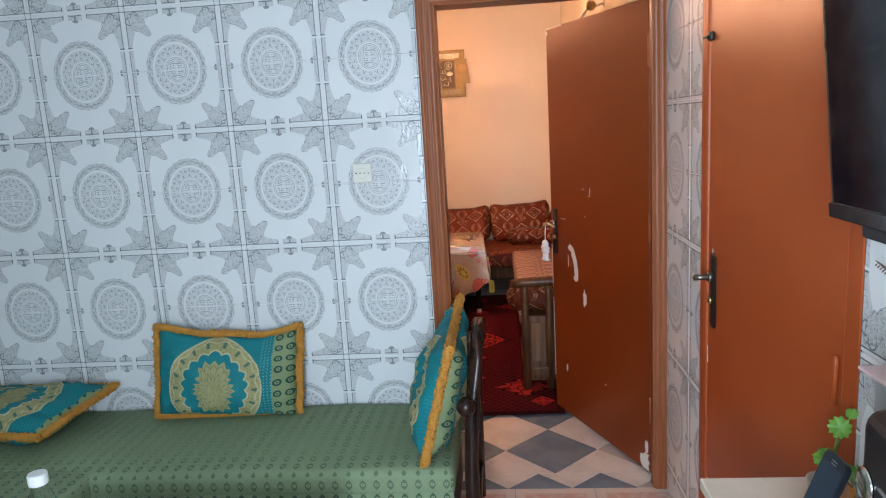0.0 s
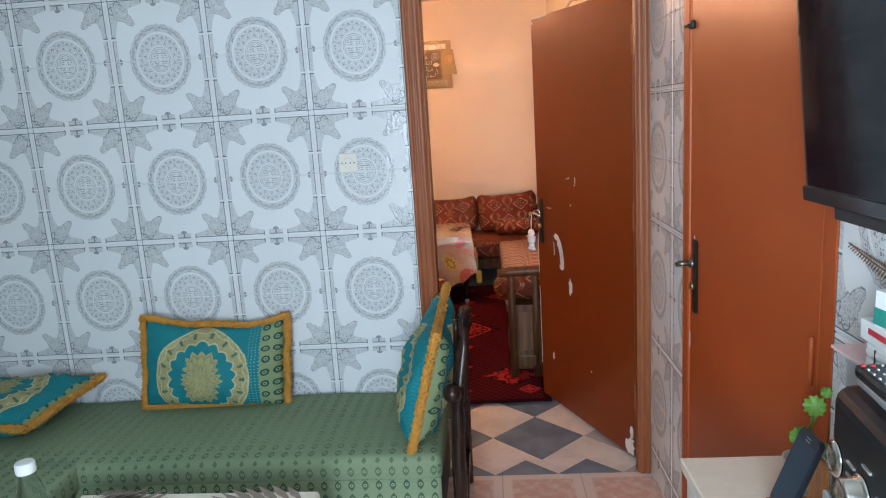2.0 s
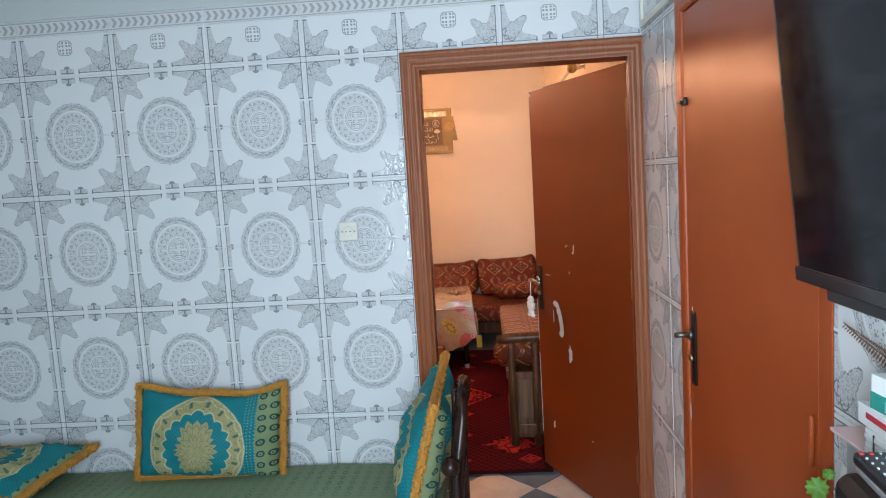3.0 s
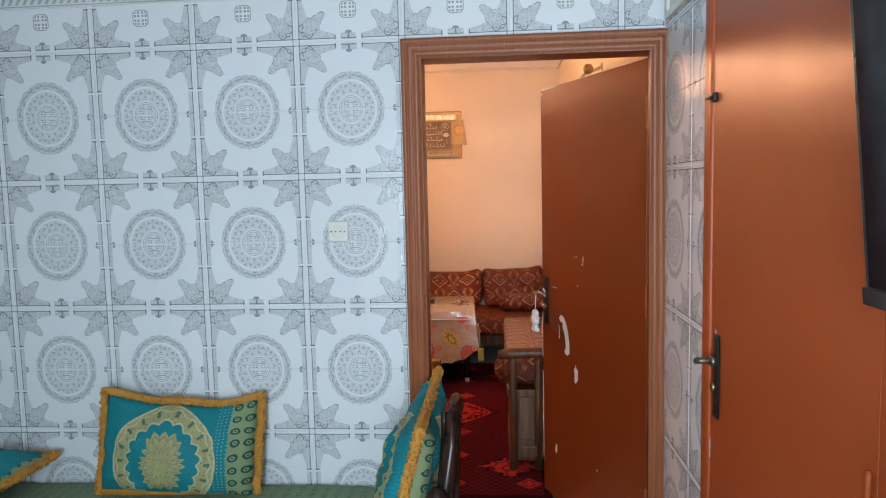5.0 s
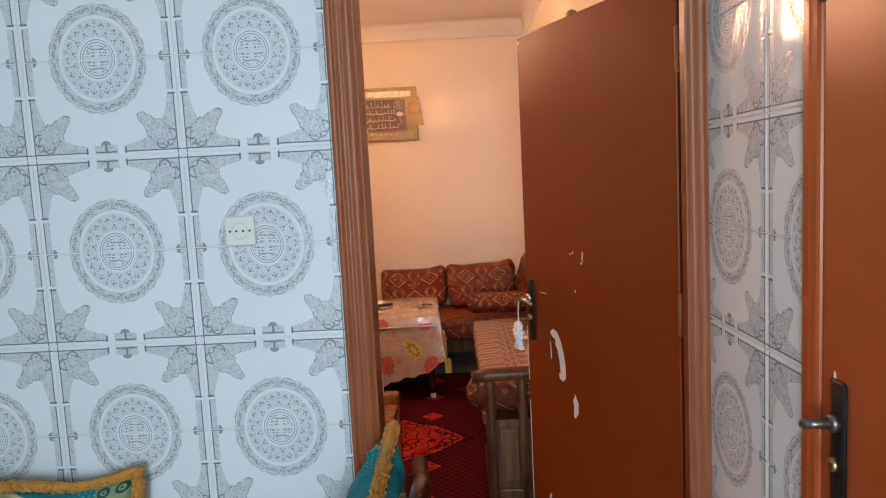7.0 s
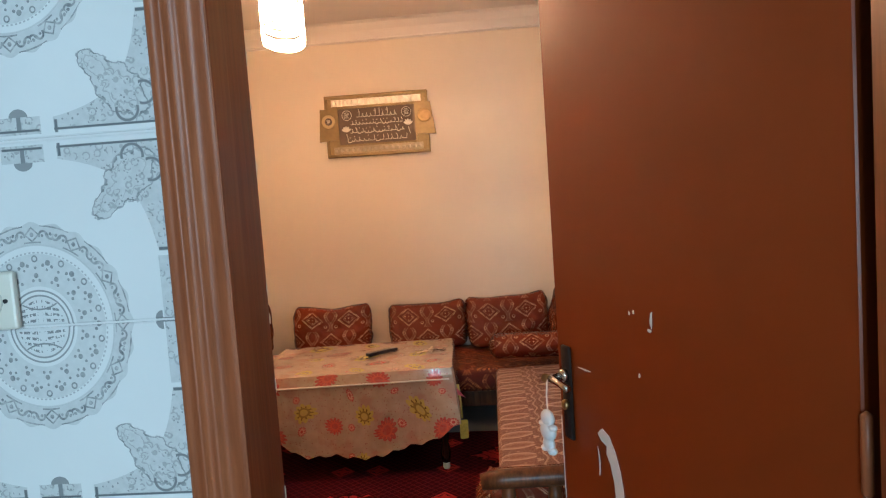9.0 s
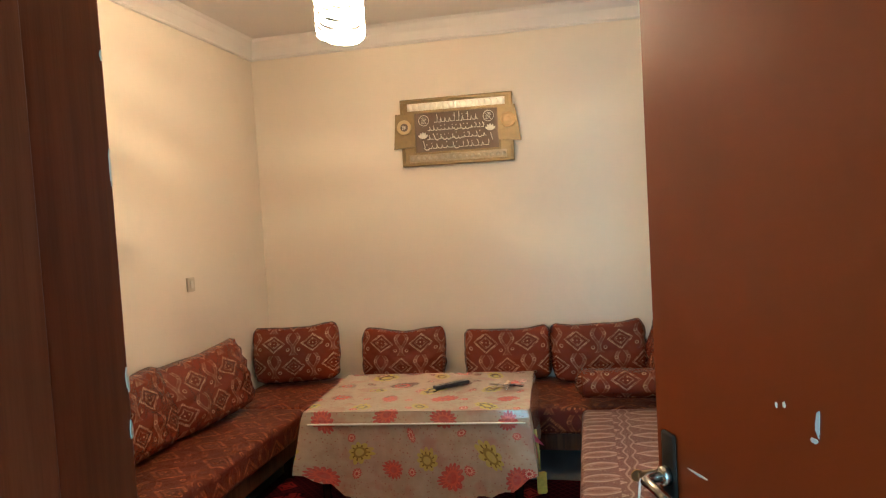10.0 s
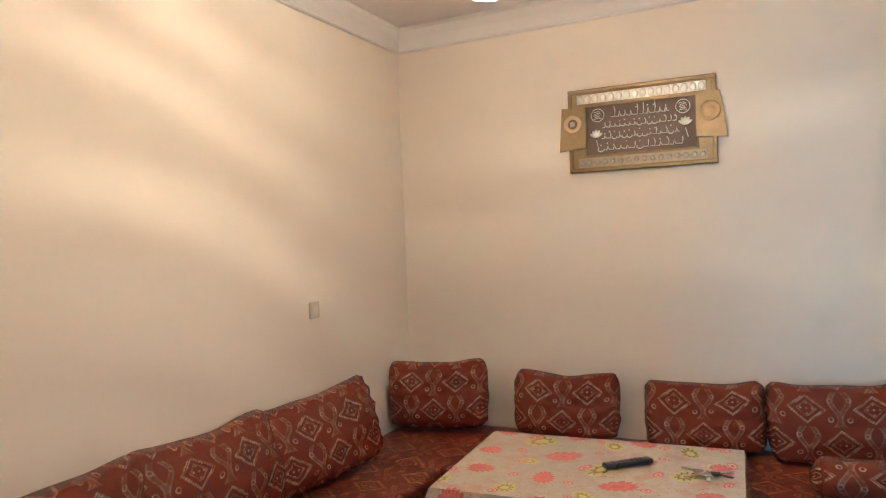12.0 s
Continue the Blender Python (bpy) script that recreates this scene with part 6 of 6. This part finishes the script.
for row, (z, n, half, hgt) in enumerate(((0.086, 10, 0.150, 0.062), (0.022, 15, 0.195, 0.034), (-0.036, 15, 0.200, 0.038), (-0.097, 13, 0.225, 0.042))):
    for k in range(n):
        st = bmesh.new()
        wd = 2 * half / n
        x = -half + wd * (k + 0.5)
        low, kind = z - hgt * 0.38, rng.random()
        if kind < 0.45:         # joined tooth
            tube(st, [(x - wd * 0.6, -0.023, low), (x - wd * 0.1, -0.0235, low - 0.002), (x + wd * 0.1, -0.0235, low + hgt * rng.uniform(0.3, 0.6)), (x + wd * 0.25, -0.023, low + 0.002), (x + wd * 0.6, -0.023, low)], [0.0022, 0.0034, 0.0030, 0.0034, 0.0024], 6)
        elif kind < 0.72:       # tall stem
            tube(st, [(x - wd * 0.5, -0.023, low), (x + wd * 0.2, -0.0235, low), (x + wd * 0.3, -0.0235, low + hgt * 0.5), (x + wd * rng.uniform(0.0, 0.3), -0.023, low + hgt * rng.uniform(0.85, 1.05))], [0.0022, 0.0034, 0.0034, 0.0022], 6)
        else:                   # hanging bowl
            tube(st, [(x + wd * 0.5 * math.cos(a), -0.0235, low + 0.004 + hgt * 0.30 * math.sin(a)) for a in (2.6, 3.3, 3.9, 4.5, 5.1, 5.8, 6.5)], [0.0022, 0.0030, 0.0036, 0.0038, 0.0036, 0.0030, 0.0020], 6)
        if rng.random() < 0.55:
            q = z + hgt * rng.uniform(0.15, 0.5)
            box(st, x - 0.003, x + 0.003, -0.0245, -0.0205, q, q + 0.0055)
        part("script_stroke", st, SILVER, plaque, "raised silver stroke" if k == 0 else "")
for s in (-1, 1):
    sx, sz = s * 0.232, -0.045 + 0.012 * s
    lf2 = bmesh.new()
    for a in range(5):
        an = math.pi / 2 + (a - 2) * 0.50
        bmesh.ops.create_uvsphere(lf2, u_segments=8, v_segments=6, radius=1.0, matrix=Matrix.Translation((sx + math.cos(an) * 0.020, -0.022, sz + 0.012 + math.sin(an) * 0.026)) @ Matrix.Rotation(math.pi / 2 - an, 4, "Y") @ Matrix.Diagonal((0.0085, 0.004, 0.021, 1)))
    tube(lf2, [(sx, -0.021, sz), (sx + 0.012, -0.021, sz - 0.050)], 0.003, 6)
    part("leaf_spray", lf2, SILVER, plaque, "raised silver leaf spray", True)
    cc = bmesh.new()
    tube(cc, [(s * 0.222 + 0.035 * math.cos(k * 0.2618), -0.0215, 0.078 + 0.035 * math.sin(k * 0.2618)) for k in range(26)], 0.0022, 6)
    for k in range(5):
        y0 = 0.078 - 0.020 + k * 0.009
        tube(cc, [(s * 0.222 - 0.020 + 0.004 * (k % 2), -0.0225, y0), (s * 0.222 + 0.004, -0.023, y0 + 0.005), (s * 0.222 + 0.019 - 0.004 * (k % 3), -0.0225, y0 - 0.002)], 0.0016, 5)
    part("roundel", cc, SILVER, plaque, "ringed roundel of fine script", True)

# pendant lamp
lamp = thing("pendant_lamp", pose(-0.095, 2.33, 2.285), "lit white cylindrical pendant lampshade", "lamp")
rng = random.Random(3)
for k in range(25):
    sh = bmesh.new()
    tip = Matrix.Translation((0, 0, 0.018 + k * 0.0124)) @ Euler((radians(-17 + rng.uniform(-5, 5)), radians(rng.uniform(-6, 6)), 0)).to_matrix().to_4x4()
    ring = [[], []]
    for q in range(36):
        an = 2 * math.pi * q / 36
        for side, z in ((0, -0.0042), (1, 0.0042)):
            wob = 0.0035 * noise.noise(Vector((math.cos(an) * 3.5, math.sin(an) * 3.5, k * 0.45))) + 0.0012 * side * math.sin(q * 0.7 + k)
            ring[side].append(sh.verts.new(tip @ Vector((0.1 * math.cos(an), 0.104 * math.sin(an), z + wob))))
    for q in range(36):
        j = (q + 1) % 36
        sh.faces.new((ring[0][q], ring[0][j], ring[1][j], ring[1][q]))
    bmesh.ops.solidify(sh, geom=sh.faces[:], thickness=0.002)
    part("shade_band", sh, LAMPGLOW, lamp, "glowing white band of the shade", True)
lens = bmesh.new()
lathe(lens, [(0.092, -0.006), (0.097, -0.002), (0.092, 0.0)], 32)
part("diffuser", lens, LAMPGLOW, lamp, "glowing white lower disc")
capm = bmesh.new()
lathe(capm, [(0.098, 0.324), (0.102, 0.328), (0.03, 0.338), (0.012, 0.345)], 32)
part("cap", capm, IVORY, lamp)
cd = bmesh.new()
tube(cd, [(0, 0, 0.34), (0, 0, 0.56)], 0.004, 6)
part("cord", cd, IVORY, lamp)
rose = bmesh.new()
lathe(rose, [(0.02, 0.53), (0.045, 0.55), (0.05, 0.564)], 18)
part("ceiling_rose", rose, IVORY, lamp, "", True)

switch = thing("light_switch", pose(BX0 + 0.0005, 3.235, 1.20, 0, 0, 90), "small ivory light switch on the plaster", "light switch")
sb = bmesh.new()
box(sb, -0.038, 0.038, -0.012, 0, -0.042, 0.042, 0.004, 2)
part("plate", sb, plain("aged_ivory", (0.60, 0.52, 0.38), 0.4), switch)
part("rocker", boxes((-0.014, 0.014, -0.017, -0.0118, -0.022, 0.022), bevel=0.002), plain("rocker_plastic", (0.66, 0.6, 0.48), 0.35), switch)

# casement swung back into the salon, its window, and the curtain rod
window_2 = thing("window_2", pose(BX1, 0, 0), "orange-painted window with its casement swung open", "window", kind="structure")
part("window_frame", boxes((0.0, 0.09, SY0, SY0 + 0.04, SZ0, SZ1), (0.0, 0.09, SY1 - 0.04, SY1, SZ0, SZ1), (0.0, 0.09, SY0 + 0.04, SY1 - 0.04, SZ0, SZ0 + 0.04), (0.0, 0.09, SY0 + 0.04, SY1 - 0.04, SZ1 - 0.04, SZ1)), DOORPAINT, window_2)
part("window_sill", boxes((-0.02, 0.0, SY0 - 0.03, SY1 + 0.03, SZ0 - 0.03, SZ0)), WHITE, window_2)
SASHPAINT = paint_material("orange_sash_paint", (0.40, 0.125, 0.022), 0.35)
sash = thing("casement", pose(BX1 - 0.012, 2.845, SZ0, 0, 0, 97), "orange-painted glazed casement swung back towards the wall", "casement")
L_S, H_S = 0.60, SZ1 - SZ0
part("sash_frame", boxes((0, 0.055, -0.018, 0.018, 0, H_S), (L_S - 0.055, L_S, -0.018, 0.018, 0, H_S), (0.055, L_S - 0.055, -0.018, 0.018, 0, 0.06), (0.055, L_S - 0.055, -0.018, 0.018, H_S - 0.06, H_S), bevel=0.003), SASHPAINT, sash)
pane = part("pane", boxes((0.055, L_S - 0.055, -0.002, 0.002, 0.06, H_S - 0.06)), GLASS, sash, "clear glass pane")
pane.visible_shadow = False

rod = thing("curtain_rod", pose(0, 0, 0), "curtain rod with turned finials above the window", "curtain rod")
rr = bmesh.new()
tube(rr, [(1.262, 1.42, 2.225), (1.262, 2.88, 2.215)], 0.010, 10)
part("rod", rr, IVORY, rod, "", True)
for y, s in ((2.88, 1), (1.42, -1)):
    fi = bmesh.new()
    lathe(fi, [(0.012, 0), (0.018, 0.008), (0.012, 0.018), (0.026, 0.034), (0.030, 0.05), (0.022, 0.068), (0.008, 0.078)], 14, Matrix.Translation((1.262, y, 2.22)) @ Matrix.Rotation(-s * math.pi / 2, 4, "X"))
    part("finial", fi, BRASS, rod, "turned brass-coloured finial", True)
for y in (1.50, 2.80):
    bk = bmesh.new()
    tube(bk, [(1.262, y, 2.22), (1.30, y, 2.23), (BX1 - 0.002, y, 2.25)], 0.008, 8)
    lathe(bk, [(0.024, 0), (0.024, 0.006)], 14, Matrix.Translation((BX1 - 0.008, y, 2.25)) @ Matrix.Rotation(math.pi / 2, 4, "Y"))
    part("bracket", bk, IVORY, rod, "", True)

# ---- wall tiles ----
def tile_mesh(name, u0, u1, v0, v1, mat, w, h, t=0.008):
    """A tile in the xz plane, its face at y = 0 and its lower left corner at the origin; UVs in the motif's metres."""
    bm = bmesh.new()
    layer = bm.loops.layers.uv.verify()
    g, b = 0.0016, 0.0018
    outer = [bm.verts.new(p) for p in ((g, 0.0016, g), (w - g, 0.0016, g), (w - g, 0.0016, h - g), (g, 0.0016, h - g))]
    inner = [bm.verts.new(p) for p in ((g + b, 0, g + b), (w - g - b, 0, g + b), (w - g - b, 0, h - g - b), (g + b, 0, h - g - b))]
    rear = [bm.verts.new(p) for p in ((g, t, g), (w - g, t, g), (w - g, t, h - g), (g, t, h - g))]
    bm.faces.new(inner)
    for k in range(4):
        j = (k + 1) % 4
        bm.faces.new((outer[k], outer[j], inner[j], inner[k]))
        bm.faces.new((rear[k], rear[j], outer[j], outer[k]))
    for f in bm.faces:
        for l in f.loops:
            c = l.vert.co
            l[layer].uv = (u0 + (u1 - u0) * c.x / w, v0 + (v1 - v0) * c.z / h)
    bmesh.ops.recalc_face_normals(bm, faces=bm.faces)
    return mesh_of(name, bm, mat)


UPPER = tile_mesh("tile_upper", -0.2, 0.2, 0.0, 0.25, TILE, 0.4, 0.25)
LOWER = tile_mesh("tile_lower", -0.2, 0.2, -0.25, 0.0, TILE, 0.4, 0.25)
CUT = tile_mesh("tile_cut", -0.2, 0.2, -0.25, -0.082, TILE_TOP, 0.4, 0.168)
EDGE = tile_mesh("tile_border", -0.2, 0.2, -0.033, 0.033, BORDER, 0.4, 0.066)


def lay(mesh, parent, m):
    ob = new("tile", mesh)
    ob.parent = parent
    ob.matrix_world = m


def cut_part(c0, c1, z0, z1, v0, v1, mat, key, cache={}):
    k = (round(c0, 3), round(c1, 3), round(v0, 3), round(v1, 3), key)
    if k not in cache:
        cache[k] = tile_mesh("tile_part", c0 - 0.2, c1 - 0.2, v0, v1, mat, c1 - c0, z1 - z0)
    return cache[k]


def tile_strip(parent, place, start, stop, offset, top_rows=True, skip=None):
    """Tiles along a wall: place(s, z) gives the pose; columns 0.4 m wide, cut at start and stop."""
    first = math.floor((start - offset) / 0.4)
    c = first
    while offset + 0.4 * c < stop - 0.01:
        a, b = offset + 0.4 * c, offset + 0.4 * (c + 1)
        lo, hi = max(a, start), min(b, stop)
        c += 1
        if hi - lo < 0.02:
            continue
        whole = hi - lo > 0.399
        for k in range(1, 10):
            z = 2.132 - 0.25 * k
            upper = k % 2 == 1
            zl = max(z, 0.0)
            if skip and skip(lo, hi, zl):
                continue
            if whole and z >= 0:
                mesh = UPPER if upper else LOWER
            else:
                v0 = (0.0 if upper else -0.25) + (zl - z)
                mesh = cut_part(lo - a, hi - a, zl, z + 0.25, v0, 0.25 if upper else 0.0, TILE, "m")
            lay(mesh, parent, place(lo, zl))
        if top_rows:
            mesh = CUT if whole else cut_part(lo - a, hi - a, 2.132, 2.30, -0.25, -0.082, TILE_TOP, "c")
            lay(mesh, parent, place(lo, 2.132))
            mesh = EDGE if whole else cut_part(lo - a, hi - a, 2.30, 2.366, -0.033, 0.033, BORDER, "b")
            lay(mesh, parent, place(lo, 2.30))


tile_strip(divider, lambda s, z: pose(s, 0, z), XL, FX0 + 0.004, 0.0)
for lo, hi in ((0.4, 0.8), (0.8, 1.2), (1.2, XR)):
    whole = hi - lo > 0.399
    lay(CUT if whole else cut_part(0, hi - lo, 2.132, 2.30, -0.25, -0.082, TILE_TOP, "c"), divider, pose(lo, 0, 2.132))
    lay(EDGE if whole else cut_part(0, hi - lo, 2.30, 2.366, -0.033, 0.033, BORDER, "b"), divider, pose(lo, 0, 2.30))
# the side wall: s runs from the corner towards the walker
tile_strip(side_wall, lambda s, z: pose(XR, -s, z, 0, 0, -90), 0.0, 0.502, -0.055)
tile_strip(side_wall, lambda s, z: pose(XR, -s, z, 0, 0, -90), 1.498, 2.9, 1.49)
upper_paint = solid("trim", boxes((XL, XR, -0.002, 0.003, 2.3675, CEIL), (XR - 0.002, XR + 0.003, YB, -0.002, 2.3675, CEIL)), PALE, Matrix(), "pale painted wall above the tiles", kind="structure")

# ---- floor tiles ----
def flat_piece(name, pts, mat, lift=0.0):
    """A floor piece cut to the outline pts (about its own middle), edges slightly eased."""
    bm = bmesh.new()
    layer = bm.loops.layers.uv.verify()
    size = max(max(abs(x), abs(y)) for x, y in pts)
    top = [bm.verts.new((x * 0.985, y * 0.985, lift)) for x, y in pts]
    low = [bm.verts.new((x * 0.993, y * 0.993, -0.008)) for x, y in pts]
    bm.faces.new(top)
    for k in range(len(pts)):
        j = (k + 1) % len(pts)
        bm.faces.new((low[k], low[j], top[j], top[k]))
    bmesh.ops.recalc_face_normals(bm, faces=bm.faces)
    for f in bm.faces:
        for l in f.loops:
            l[layer].uv = (l.vert.co.x / size * 0.5, l.vert.co.y / size * 0.5)
    return mesh_of(name, bm, mat)


def lay_floor(mesh, x, y):
    ob = new("floor_tile", mesh)
    ob.parent = floor_bed
    ob.matrix_world = pose(x, y, 0)


T = 0.3455
SQ = flat_piece("floor_square", [(-T / 2, -T / 2), (T / 2, -T / 2), (T / 2, T / 2), (-T / 2, T / 2)], FLOORPINK)
for i in range(-8, 3):
    for k in range(12):
        x, y = 0.705 + T * (i + 0.5), -0.004 - T * (k + 0.5)
        if XL - 0.2 < x < XR + 0.1 and y > YB - 0.1:
            lay_floor(SQ, x, y)
DW, DD = 0.2235, 0.228
DIA_B = flat_piece("floor_diamond_blue", [(-DW, 0), (0, -DD), (DW, 0), (0, DD)], FLOORBLUE)
DIA_W = flat_piece("floor_diamond_white", [(-DW, 0), (0, -DD), (DW, 0), (0, DD)], FLOORWHITE)
HALF_W = flat_piece("floor_half_white", [(-DW, 0), (DW, 0), (0, DD)], FLOORWHITE)
HALF_B = flat_piece("floor_half_blue", [(-DW, 0), (DW, 0), (0, DD)], FLOORBLUE)
for k in range(0, 5):
    for i in range(-5, 2):
        x = 0.892 + 2 * DW * i
        y = 0.355 + DD * k
        xs = x + (DW if k % 2 else 0)
        if BX0 + 0.1 < xs < BX1 - 0.07:
            lay_floor((DIA_B if k % 2 == 0 else DIA_W), xs, y)
for i in range(-5, 1):
    lay_floor(HALF_W, 0.892 + DW + 2 * DW * i, 0.127)
TB = 0.128
TRI_B = flat_piece("border_triangle_blue", [(-0.14, -TB / 2), (0.14, -TB / 2), (0, TB / 2)], FLOORBLUE)
TRI_W = flat_piece("border_triangle_white", [(-0.14, TB / 2), (0, -TB / 2), (0.14, TB / 2)], FLOORWHITE)
for i in range(-2, 2):
    lay_floor(TRI_B, 0.815 + 0.28 * i, 0.062)
    lay_floor(TRI_W, 0.955 + 0.28 * i, 0.062)
